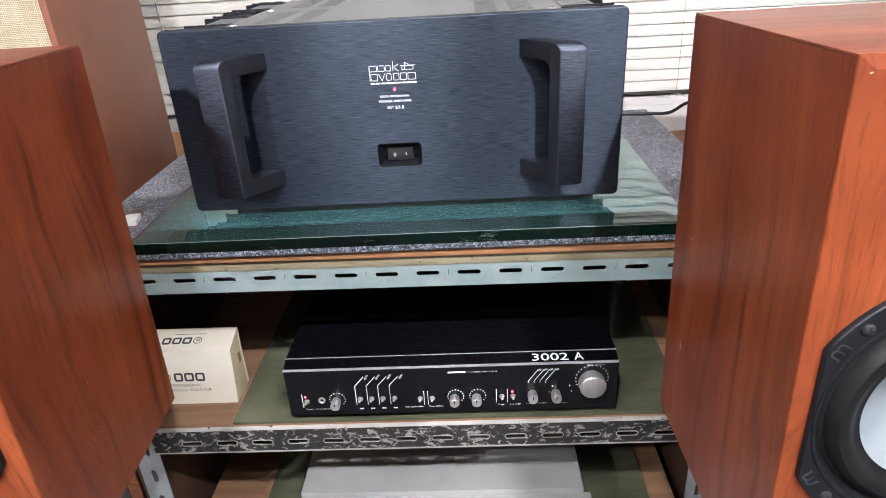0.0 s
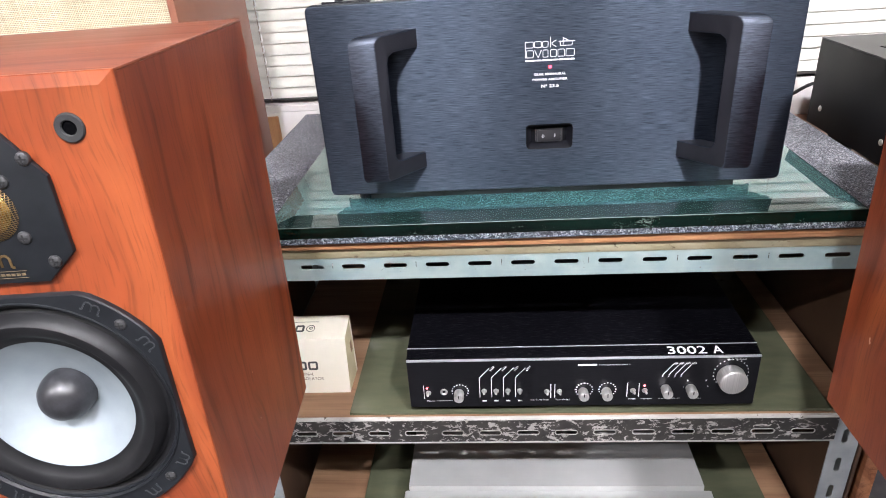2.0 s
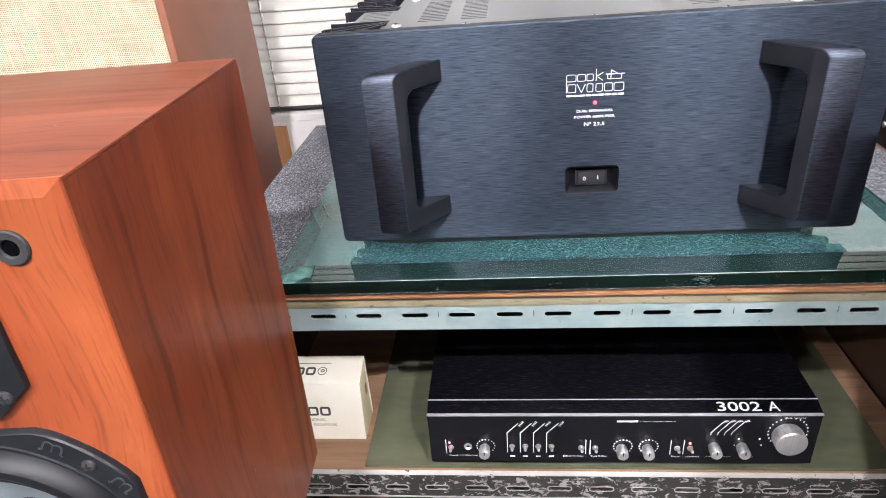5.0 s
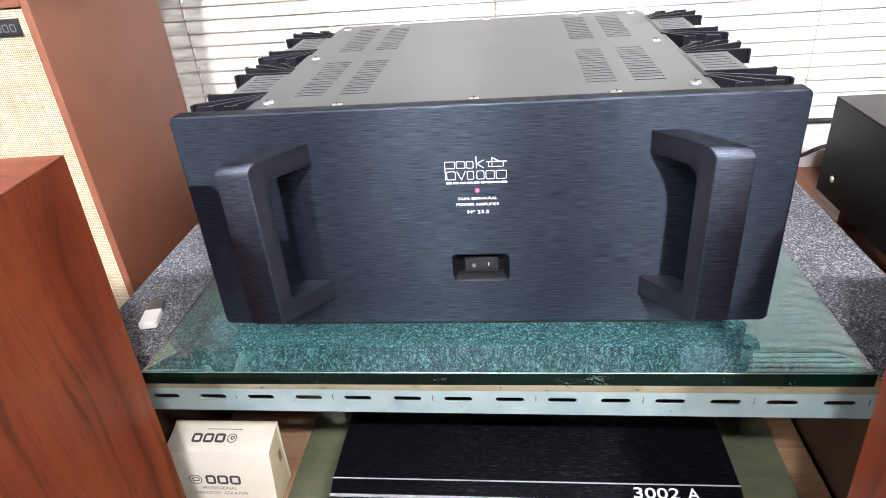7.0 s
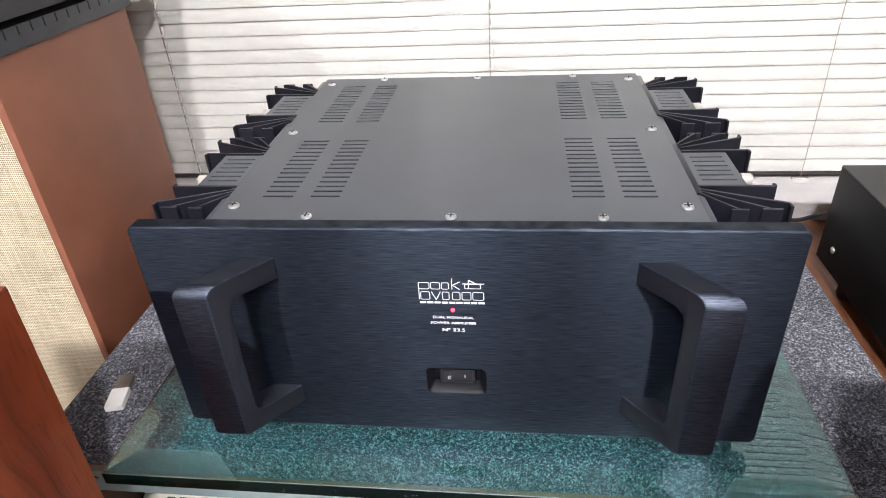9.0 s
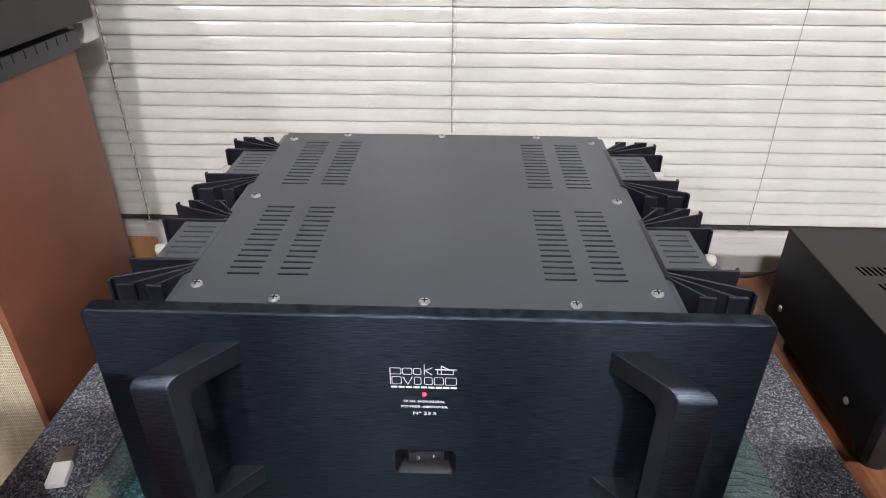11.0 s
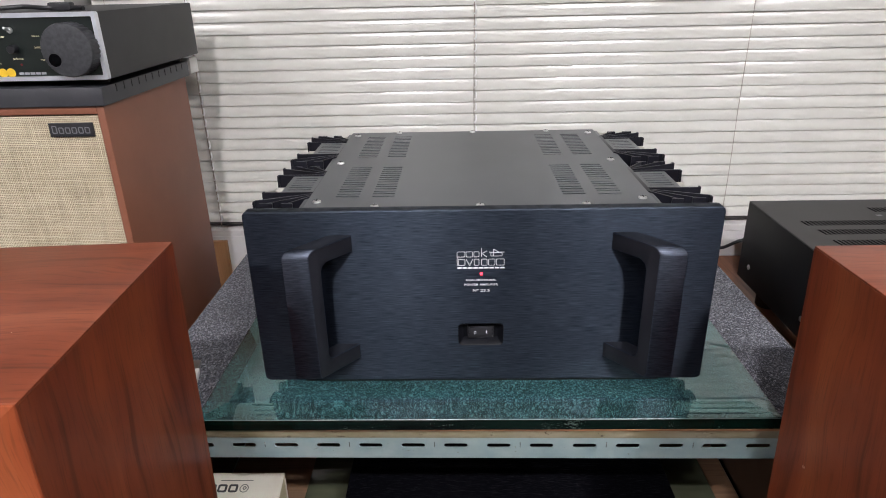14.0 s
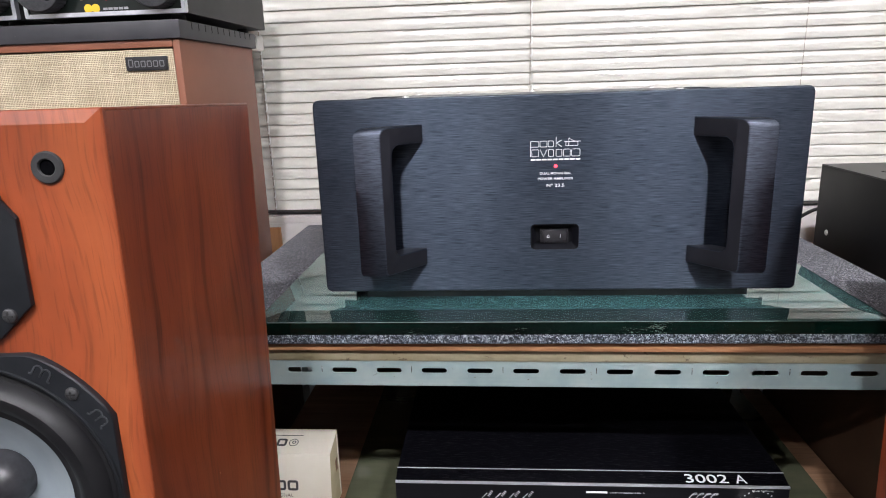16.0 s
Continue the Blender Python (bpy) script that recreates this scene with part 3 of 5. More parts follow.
for x0, x1, z0, z1 in ((-1.215, 1.215, 0, 0.05), (-1.215, 1.215, 1.385, 1.435), (-1.215, -1.165, 0.05, 1.385), (1.165, 1.215, 0.05, 1.385), (-0.025, 0.025, 0.05, 1.385)):
    box(x0, x1, -0.02, 0.03, z0, z1, 0.003, 1, fr)
part("window_frame", fr, M_WHITE, win)
part("pane", box(-1.165, -0.025, 0.0, 0.006, 0.05, 1.385), M_NIGHT, win, smooth=False)
part("pane", box(0.025, 1.165, 0.0, 0.006, 0.05, 1.385), M_NIGHT, win, smooth=False)
solid("window_sill", box(-0.679, 1.749, 0.5345, 0.66, 0.7724, 0.7842, 0.001), M_WHITEWALL, "narrow white window sill under the blind", True)


# ---- ceiling lamps ----
def ceiling_light(x, y, r=0.07):
    t = thing("ceiling_light", (x, y, 2.5), "round recessed white ceiling lamp, switched on", "lamp", "ceiling lamps")
    part("frame", lathe([(r, 0.0), (r + 0.025, 0.0), (r + 0.025, -0.008), (r + 0.002, -0.014), (r, -0.004)], 40, "z"), M_WHITE, t)
    part("diffuser", lathe([(0, -0.006), (r - 0.001, -0.006), (r - 0.001, -0.002), (0, -0.002)], 40, "z"), M_LAMP, t)


# The fourth lamp is an added, unseen fill for the left speaker's inner side
for lx, ly, lr in ((-0.28, -1.53, 0.071), (0.68, -1.53, 0.0725), (-1.62, -2.06, 0.067), (1.64, -1.53, 0.05)):
    ceiling_light(lx, ly, lr)

# ---- side counters ----
RIGHT_TOP, LEFT_TOP = 0.722, 0.578


def counter(x0, x1, top, label):
    t = thing("counter", ((x0 + x1) / 2, 0.2, 0), label, "counter", "side counters")
    h = (x1 - x0) / 2
    part("top", box(-h, h, -0.2, 0.334, top - 0.03, top, 0.003), M_COUNTER, t)
    part("side_panel", box(-h + 0.002, -h + 0.02, -0.19, 0.33, 0, top - 0.0305), M_COUNTER, t, smooth=False)
    part("side_panel", box(h - 0.02, h - 0.002, -0.19, 0.33, 0, top - 0.0305), M_COUNTER, t, smooth=False)
    part("back_panel", box(-h + 0.021, h - 0.021, 0.31, 0.328, 0, top - 0.0305), M_COUNTER, t, smooth=False)


counter(0.425, 1.6, RIGHT_TOP, "reddish brown wooden side counter carrying a disc player")
counter(-1.6, -0.432, LEFT_TOP, "reddish brown wooden side counter carrying a cloth-fronted speaker")


# ---- slotted steel rack ----
def slotted(length, height, pitch, slot_len, slot_h, slot_z, first, thick=0.002, rim=0.0):
    """A slotted strip: x along it, z up, front at y = 0. The rounded slots go through."""
    bm = bmesh.new()
    x = first
    cells = []
    while x + pitch <= length + 1e-6:
        cells.append((x, x + pitch))
        x += pitch
    hl, hh = slot_len / 2, slot_h / 2
    def quad(p):
        bm.faces.new([bm.verts.new((u, 0, v)) for u, v in p])
    if first > 0:
        quad([(0, 0), (first, 0), (first, height), (0, height)])
    if x < length:
        quad([(x, 0), (length, 0), (length, height), (x, height)])
    for a, b in cells:
        c = (a + b) / 2
        inner, outer = [], []
        for sx, a0 in ((1, -90), (-1, 90)):
            for i in range(7):
                ang = radians(a0 + 180 * i / 6)
                inner.append((c + sx * (hl - hh) + hh * math.cos(ang), slot_z + hh * math.sin(ang)))
        outer = [((c + hl - hh), 0), (b, 0), (b, slot_z - hh), (b, slot_z), (b, slot_z + hh), (b, height), (c + hl - hh, height),
                 (c - hl + hh, height), (a, height), (a, slot_z + hh), (a, slot_z), (a, slot_z - hh), (a, 0), (c - hl + hh, 0)]
        vi = [bm.verts.new((u, 0, v)) for u, v in inner]
        vo = [bm.verts.new((u, 0, v)) for u, v in outer]
        for k in range(14):
            bm.faces.new((vo[k], vo[(k + 1) % 14], vi[(k + 1) % 14], vi[k]))
    bmesh.ops.remove_doubles(bm, verts=bm.verts, dist=1e-5)
    r = bmesh.ops.extrude_face_region(bm, geom=list(bm.faces))
    bmesh.ops.translate(bm, vec=(0, thick, 0), verts=[v for v in r["geom"] if isinstance(v, bmesh.types.BMVert)])
    for a, b in cells if rim else []:
        c = (a + b) / 2
        loops = []
        for w, y in ((0.0, 0.0002), (0.0, -0.0003), (rim, -0.0003), (rim, 0.0002)):
            loop = []
            for sx, a0 in ((1, -90), (-1, 90)):
                for i in range(7):
                    ang = radians(a0 + 180 * i / 6)
                    loop.append(bm.verts.new((c + sx * (hl - hh) + (hh + w) * math.cos(ang), y, slot_z + (hh + w) * math.sin(ang))))
            loops.append(loop)
        for p, q in zip(loops, loops[1:]):
            for k in range(14):
                bm.faces.new((p[k], p[(k + 1) % 14], q[(k + 1) % 14], q[k])).material_index = 1
    return bm


# the front of the top shelf hangs slightly to one side
SAG = pose(-0.0041, -0.2, 0, 0, 0.32, 0)
rack = thing("steel_rack", (0, 0.2, 0), "slotted angle-iron shelf rack with plywood boards, paint chipped", "rack")


def rail(x0, x1, y, z0, h, slot_z, first, material, label):
    bm = slotted(x1 - x0, h - 0.004, 0.05, 0.028, 0.0062, slot_z, first, 0.002, 0.0012 if material is M_RAIL_OLD else 0.0)
    bmesh.ops.translate(bm, vec=(x0, y, z0), verts=bm.verts)
    # rolled upper edge and flat flange
    prof = [(y, z0 + h - 0.004), (y + 0.0012, z0 + h - 0.001), (y + 0.004, z0 + h), (y + 0.03, z0 + h), (y + 0.03, z0 + h - 0.002), (y + 0.004, z0 + h - 0.002), (y + 0.002, z0 + h - 0.004)]
    lip = prism(prof, x0, x1, 0, 1, "yz")
    if material is M_RAIL_OLD:
        box(x0, x1, y - 0.0004, y + 0.0005, z0, z0 + 0.0022, 0, 1, lip)
        for f in lip.faces:
            f.material_index = 1
    merge(bm, lip)
    ob = part("rail", bm, [material, M_LIP], rack, label)
    ob.location = (0, -0.2, 0)
    return ob


rail(-0.404, 0.404, 0.0, 0.6985, 0.0438, 0.018, 0.0, M_RAIL, "grey enamelled slotted rail").matrix_basis = SAG
for k in range(8):
    tx = -0.354 + k * 0.1
    ob = part("tick_mark", box(tx - 0.0004, tx + 0.0004, -0.0003, 0.0004, 0.7145, 0.7215), M_RAIL_OLD, rack, smooth=False)
    ob.matrix_basis = SAG
rail(-0.381, 0.366, -0.008, 0.447, 0.043, 0.0175, 0.031, M_RAIL_OLD, "black rail with heavily chipped paint")
rail(-0.381, 0.366, -0.008, 0.176, 0.043, 0.0175, 0.031, M_RAIL_OLD, "black rail with heavily chipped paint")
# Painted shadow strip below the glass slab, which casts no shadow of its own
tape = part("shadow_strip", box(-0.404, 0.404, -0.0212, -0.02, 0.7285, 0.7412, 0.0004), M_GLASS_SHADE, rack, "yellow-brown strip along the rail as the tinted shadow of the glass")
tape.matrix_basis = SAG @ pose(0, 0.02, 0)
for zz in (0.6985, 0.447, 0.176):
    b = box(-0.366, 0.366, 0.448, 0.45, zz, zz + 0.038)
    box(-0.366, 0.366, 0.42, 0.448, zz + 0.036, zz + 0.038, 0, 1, b)
    ob = part("back_rail", b, M_POST, rack, smooth=False)
    ob.location = (0, -0.2, 0)
    for s in (-1, 1):
        ob = part("side_rail", box(s * 0.398 - 0.001, s * 0.398 + 0.001, 0.042, 0.446, zz, zz + 0.036), M_POST, rack, smooth=False)
        ob.location = (0, -0.2, 0)
for sx in (-1, 1):
    for yy, sy in ((0.0025, 1), (0.455, -1)):
        bm = slotted(0.694, 0.034, 0.05, 0.024, 0.0075, 0.017, 0.02)
        bm.transform(Matrix(((0, 0, sx, sx * (0.369 if sx > 0 else 0.3835)), (0, sy, 0, yy), (1, 0, 0, 0), (0, 0, 0, 1))))
        sp = sx * (0.4035 if sx > 0 else 0.418)
        box(sp - 0.001, sp + 0.001, min(yy, yy + sy * 0.036), max(yy, yy + sy * 0.036), 0, 0.694, 0, 1, bm)
        ob = part("post", bm, M_POST, rack)
        ob.location = (0, -0.2, 0)
ob = part("shelf_board", box(-0.402, 0.402, -0.0065, 0.458, 0.7425, 0.7531, 0.0012), M_EDGE, rack, "raw plywood board with orange edge")
ob.matrix_basis = SAG
ob = part("shelf_board", box(-0.394, 0.394, -0.004, 0.447, 0.4903, 0.4945 - 0.0005, 0.001), M_SHELF, rack, "brown plywood board")
ob.location = (0, -0.2, -0.003)
ob = part("shelf_board", box(-0.394, 0.394, -0.004, 0.447, 0.2193, 0.226, 0.001), M_SHELF, rack, "brown plywood board")
ob.location = (0, -0.2, 0)
ob = part("back_panel", box(-0.4, 0.4, 0.4565, 0.46, 0.15, 0.697), M_HARDBOARD, rack, "dark brown hardboard back", smooth=False)
ob.location = (0, -0.2, 0)
# Unseen panel, added to keep lamp light off the shelf from this side
ob = part("side_panel", box(-0.4235, -0.4195, 0.003, 0.456, 0.15, 0.7415), M_HARDBOARD, rack, "dark brown hardboard side that shades the shelves", smooth=False)
ob.location = (0, -0.2, 0)
ob = part("side_panel", box(0.4075, 0.4115, 0.003, 0.456, 0.15, 0.7415), M_HARDBOARD, rack, "dark brown hardboard side that shades the shelves", smooth=False)
ob.location = (0, -0.2, 0)
MID, LOW = 0.491, 0.226

# ---- carpet and glass slab ----
carpet = bmesh.new()
cx0, cx1, cy0, cy1, cz = -0.4, 0.4, -0.0125, 0.48, 0.7798
box(cx0, cx1, cy0, cy1, 0.7534, cz, 0.0025, 3, carpet)
tagged(part("carpet", carpet, M_CARPET, None), "thick speckled blue-grey carpet pad under the glass", "carpet")

slab = thing("glass_slab", (0.0025, 0.19, cz + 0.0004), "thick clear green glass slab with bevelled edges", "glass slab")
GX, GY0, GY1, GT = 0.3085, -0.2412, 0.242, 0.0168
g = bmesh.new()
bw, bh = 0.0258, 0.0034
low = [g.verts.new(p) for p in ((-GX, GY0, 0), (GX, GY0, 0), (GX, GY1, 0), (-GX, GY1, 0))]
ar = 0.0006
rim_low = [g.verts.new((v.co.x, v.co.y, GT - bh - ar)) for v in low]
mid = [g.verts.new((math.copysign(GX - ar, v.co.x), v.co.y + (ar if v.co.y < 0 else -ar), GT - bh)) for v in low]
top = [g.verts.new(p) for p in ((-GX + bw, GY0 + bw, GT), (GX - bw, GY0 + bw, GT), (GX - bw, GY1 - bw, GT), (-GX + bw, GY1 - bw, GT))]
g.faces.new(low), g.faces.new(top)
for k in range(4):
    f = g.faces.new((low[k], low[(k + 1) % 4], rim_low[(k + 1) % 4], rim_low[k]))
    f.material_index = 1
    f = g.faces.new((rim_low[k], rim_low[(k + 1) % 4], mid[(k + 1) % 4], mid[k]))
    f.material_index = 2
    f2 = g.faces.new((mid[k], mid[(k + 1) % 4], top[(k + 1) % 4], top[k]))
    f2.material_index = 3 if k == 0 else 0
gl = part("slab", g, [M_GLASS, M_GLASS_EDGE, M_ARRIS, M_GLASS_BEVEL], slab, smooth=False)
gl.visible_shadow = False
GLASS_TOP = cz + 0.0004 + GT


# ---- power amplifier ----
def heat_sink(parent, side, yc, z0, z1):
    """A star of fins round a hub, with a slotted cover plate and a white stud."""
    s = side
    hub = part("heat_sink", box(s * 0.186 - 0.003, s * 0.186 + 0.003, yc - 0.05, yc + 0.05, z0, z1, 0.001), M_FIN, parent, "black finned heat sink")
    def fin(xa, ya, xb, yb, t=0.0022, cap=0.0, caps=1):
        d = Vector((xb - xa, yb - ya, 0)).normalized()
        n = Vector((-d.y, d.x, 0))
        pts = [Vector((xa, ya, 0)) + n * t / 2, Vector((xb, yb, 0)) + n * t / 2, Vector((xb, yb, 0)) - n * t / 2, Vector((xa, ya, 0)) - n * t / 2]
        bm = prism([(p.x, p.y) for p in pts], z0, z1, 0.0003, 1, "xy")
        if cap:
            c = Vector((xb, yb, 0))
            e = Vector((0, caps, 0)) if caps in (1, -1) else n
            q = [c + Vector((0.001, 0, 0)), c + e * cap + Vector((0.001, 0, 0)), c + e * cap - Vector((0.001, 0, 0)), c - Vector((0.001, 0, 0))]
            if caps == 2:
                e = Vector((1, 0, 0))
                q = [c + e * cap / 2 + Vector((0, 0.0012, 0)), c - e * cap / 2 + Vector((0, 0.0012, 0)), c - e * cap / 2 - Vector((0, 0.0012, 0)), c + e * cap / 2 - Vector((0, 0.0012, 0))]
            merge(bm, prism([(p.x, p.y) for p in q], z0, z1, 0.0002, 1, "xy"))
        part("fin", bm, M_FIN, hub)
    for k in (-1, 1):
        fin(s * 0.187, yc + k * 0.0355, s * 0.246, yc + k * 0.0365, 0.0026, 0.005, -k)
        fin(s * 0.187, yc + k * 0.041, s * 0.247, yc + k * 0.0655, 0.0024, 0.006, k)
        fin(s * 0.187, yc + k * 0.045, s * 0.232, yc + k * 0.0755, 0.0022, 0.014, 2)
        fin(s * 0.187, yc + k * 0.049, s * 0.209, yc + k * 0.0765, 0.0022, 0.012, 2)
    # slotted plate between the straight fins
    bm = bmesh.new()
    x0, x1, y0, y1 = 0.188, 0.226, yc - 0.0325, yc + 0.0325
    rows = [y0 + 0.008 + i * 0.0092 for i in range(6)]
    ys = [y0]
    for r in rows:
        ys += [r, r + 0.0022]
    ys.append(y1)
    for i in range(len(ys) - 1):
        for xa, xb in ((x0, x0 + 0.006), (x0 + 0.006, x1 - 0.005), (x1 - 0.005, x1)):
            if i % 2 and xa > x0 and xb < x1:
                continue
            bm.faces.new([bm.verts.new((s * u, v, z1 - 0.001)) for u, v in ((xa, ys[i]), (xb, ys[i]), (xb, ys[i + 1]), (xa, ys[i + 1]))])
    bmesh.ops.remove_doubles(bm, verts=bm.verts, dist=1e-5)
    r = bmesh.ops.extrude_face_region(bm, geom=list(bm.faces))
    bmesh.ops.translate(bm, vec=(0, 0, -0.0012), verts=[v for v in r["geom"] if isinstance(v, bmesh.types.BMVert)])
    part("vent_plate", bm, M_COVER, hub, "dark grey slotted plate", smooth=False)
    # Near-black filler block, painted as the shade between the fins
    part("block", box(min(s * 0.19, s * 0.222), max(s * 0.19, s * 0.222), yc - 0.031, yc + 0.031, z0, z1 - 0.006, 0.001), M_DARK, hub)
    for k in (0.0,):
        st = part("stud", lathe([(0, 0.009), (0.004, 0.009), (0.005, 0.0075), (0.005, 0.0), (0.0035, 0.0), (0.0035, -0.02)], 20, "x"), M_STUD, hub, "white plastic stud")
        st.matrix_basis = pose(s * 0.229, yc - 0.006, z1 - 0.0085, 0, 0, 0 if s > 0 else 180)


def power_amplifier():
    base = GLASS_TOP
    t = thing("power_amplifier", (0, 0, base), "large black power amplifier with brushed front and two handles", "amplifier")
    P0, P1 = 0.8088 - base, 1.009 - base
    C1 = 1.0058 - base
    # the panel has a rounded edge and an opening for the switch well
    well = (-0.0246, 0.0242, 0.8530 - base, 0.8797 - base)
    bm = bmesh.new()
    rings = [(rounded(well[0], well[1], well[2], well[3], 0.0045, 5), 0.0118), (rounded(well[0], well[1], well[2], well[3], 0.0045, 5), 0.0)]
    for inset, y in ((0.0016, 0.0), (0.0005, 0.0005), (0.0, 0.0016), (0.0, 0.0118)):
        rings.append((rounded(-0.2415 + inset, 0.2415 - inset, P0 + inset, P1 - inset, 0.006 - inset, 5), y))
    rings = [[bm.verts.new((u, y, v)) for u, v in ring] for ring, y in rings]
    for a, b in zip(rings, rings[1:] + rings[:1]):
        for k in range(len(a)):
            bm.faces.new((a[k], a[(k + 1) % len(a)], b[(k + 1) % len(a)], b[k]))
    part("front_panel", bm, M_PANEL, t, "brushed blue-black anodised front panel", angle=10)
    # handles
    for s in (-1, 1):
        prof = [(0.0, 0.983), (0.034, 0.9825)]
        for i in range(1, 6):
            a = radians(90 - 15 * i)
            prof.append((0.034 + 0.0085 * math.cos(a), 0.974 + 0.0085 * math.sin(a)))
        prof += [(0.0425, 0.974), (0.0425, 0.842), (0.0405, 0.838), (0.0, 0.8385), (0.0, 0.856), (0.0265, 0.8562), (0.030, 0.858), (0.0315, 0.8615), (0.0315, 0.956), (0.030, 0.9615), (0.0255, 0.965), (0.0, 0.965)]
        hb = bmesh.new()
        va, vb = [], []
        for d, z in prof:
            sh = 0.0366 * d / 0.0425
            va.append(hb.verts.new((s * (0.1315 + sh), -d, z - base)))
            vb.append(hb.verts.new((s * (0.1572 + sh), -d, z - base)))
        fa, fb = hb.faces.new(va), hb.faces.new(vb)
        n = len(prof)
        for i in range(n):
            hb.faces.new((va[i], va[(i + 1) % n], vb[(i + 1) % n], vb[i]))
        bmesh.ops.recalc_face_normals(hb, faces=hb.faces)
        for f in hb.faces:
            d = max(abs(v.co.y) for v in f.verts), min(abs(v.co.y) for v in f.verts)
            f.material_index = 0 if d[1] > 0.033 and f not in (fa, fb) else 1
        keep = [e for f in (fa, fb) for e in f.edges]
        bmesh.ops.bevel(hb, geom=keep, offset=0.0011, segments=2, profile=0.6, affect="EDGES")
        part("handle", hb, [M_HANDLE, M_HANDLE_SIDE], t, "black brushed metal carrying handle")
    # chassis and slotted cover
    # Near-black chassis, so the shade under the cover slots is painted in
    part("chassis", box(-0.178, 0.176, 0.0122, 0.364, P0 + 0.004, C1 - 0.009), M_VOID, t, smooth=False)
    cb = bmesh.new()
    x0, x1, y0, y1 = -0.1835, 0.1805, 0.0121, 0.367
    groups_x = [(-0.1555, -0.130), (-0.116, -0.092), (0.089, 0.1135), (0.127, 0.152)]
    rows = [0.0545 + i * 0.0088 for i in range(14)] + [0.2215 + i * 0.0087 for i in range(14)]
    xs = [x0] + [v for g_ in groups_x for v in g_] + [x1]
    ys = [y0] + [v for r in rows for v in (r, r + 0.0026)] + [y1]
    for i in range(len(ys) - 1):
        for j in range(len(xs) - 1):
            if i % 2 and j % 2:
                continue
            cb.faces.new([cb.verts.new(p) for p in ((xs[j], ys[i], C1), (xs[j + 1], ys[i], C1), (xs[j + 1], ys[i + 1], C1), (xs[j], ys[i + 1], C1))])
    bmesh.ops.remove_doubles(cb, verts=cb.verts, dist=1e-5)
    r = bmesh.ops.extrude_face_region(cb, geom=list(cb.faces))
    bmesh.ops.translate(cb, vec=(0, 0, -0.0009), verts=[v for v in r["geom"] if isinstance(v, bmesh.types.BMVert)])
    part("top_cover", cb, M_COVER, t, "satin dark grey slotted cover", smooth=False)
    for s, xe in ((-1, -0.1835), (1, 0.1805)):
        part("side_rail", box(min(xe, xe + s * 0.006), max(xe, xe + s * 0.006), 0.0122, 0.365, P0 + 0.006, C1 - 0.002, 0.001), M_COVER, t)
    # Near-black skirt, painted as the shade behind the fins
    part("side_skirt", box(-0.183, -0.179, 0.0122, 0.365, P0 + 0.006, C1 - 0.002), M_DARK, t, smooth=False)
    part("rear_panel", box(-0.183, 0.1795, 0.3652, 0.3669, P0 + 0.006, C1 - 0.002), M_COVER, t, smooth=False)
    for x in (-0.1725, 0.1695):
        for y in (0.039, 0.192, 0.345):
            screw(t, (x, y, C1), 0.0048)
    for x in (-0.1095, -0.0005, 0.108):
        screw(t, (x, 0.0225, C1), 0.0044)
    for x in (-0.112, -0.001, 0.109):
        screw(t, (x, 0.3605, C1), 0.0042)
    for s in (-1, 1):
        for yc in (0.1155, 0.2935):
            heat_sink(t, s, yc, P0 + 0.012, C1 - 0.0005)
    for o in [o for o in t.children if o.name.startswith("heat_sink")]:
        o.scale = (0.98, 0.951, 1.0)
        o.location.x = 0.0005
    for x, y in ((-0.16, 0.13), (0.16, 0.13), (-0.16, 0.33), (0.16, 0.33)):
        part("foot", lathe([(0, 0), (0.0192, 0), (0.02, 0.0006), (0.02, P0 - 0.0104), (0, P0 - 0.0104)], 28, "z", (x, y, 0)), M_RUBBER, t, "black rubber foot")
    # Plate made deeper to take in its dark reflection in the glass
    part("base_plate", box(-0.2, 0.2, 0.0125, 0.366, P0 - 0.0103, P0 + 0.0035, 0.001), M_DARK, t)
    # switch
    sw = bmesh.new()
    inner = (-0.0188, 0.0184, 0.8586 - base, 0.8736 - base)
    rim = [sw.verts.new((u, -0.0004, v)) for u, v in rounded(well[0] + 0.0002, well[1] - 0.0002, well[2] + 0.0002, well[3] - 0.0002, 0.0043, 5)]
    lip = [sw.verts.new((u, 0.0004, v)) for u, v in rounded(well[0] + 0.0012, well[1] - 0.0012, well[2] + 0.0012, well[3] - 0.001, 0.0036, 5)]
    deep = [sw.verts.new((u, 0.0098, v)) for u, v in rounded(*inner, 0.0008, 5)]
    for a, b in ((rim, lip), (lip, deep)):
        for k in range(len(a)):
            sw.faces.new((a[k], a[(k + 1) % len(a)], b[(k + 1) % len(a)], b[k]))
    sw.faces.new(deep)
    swo = part("switch_bezel", sw, M_WELL, t, "black recessed switch surround")
    rk = prism([(-0.0125, 0.0035), (-0.0005, 0.0065), (0.0125, 0.0071), (0.0125, 0.0097), (-0.0125, 0.0097)], 0.8596 - base, 0.8719 - base, 0.0006, 2, "xy")
    part("rocker", rk, M_PLASTIC, swo, "black rocker switch")
    fr_ = bmesh.new()
    fo, fi = rounded(-0.0143, 0.0143, 0.8587 - base, 0.8732 - base, 0.0012, 3), rounded(-0.0129, 0.0129, 0.8594 - base, 0.8721 - base, 0.0006, 3)
    loops = [[fr_.verts.new((u, yy, v)) for u, v in lp] for lp, yy in ((fo, 0.0097), (fo, 0.0059), (fi, 0.0059), (fi, 0.0097))]
    for a, b in zip(loops, loops[1:]):
        for k in range(len(a)):
            fr_.faces.new((a[k], a[(k + 1) % len(a)], b[(k + 1) % len(a)], b[k]))
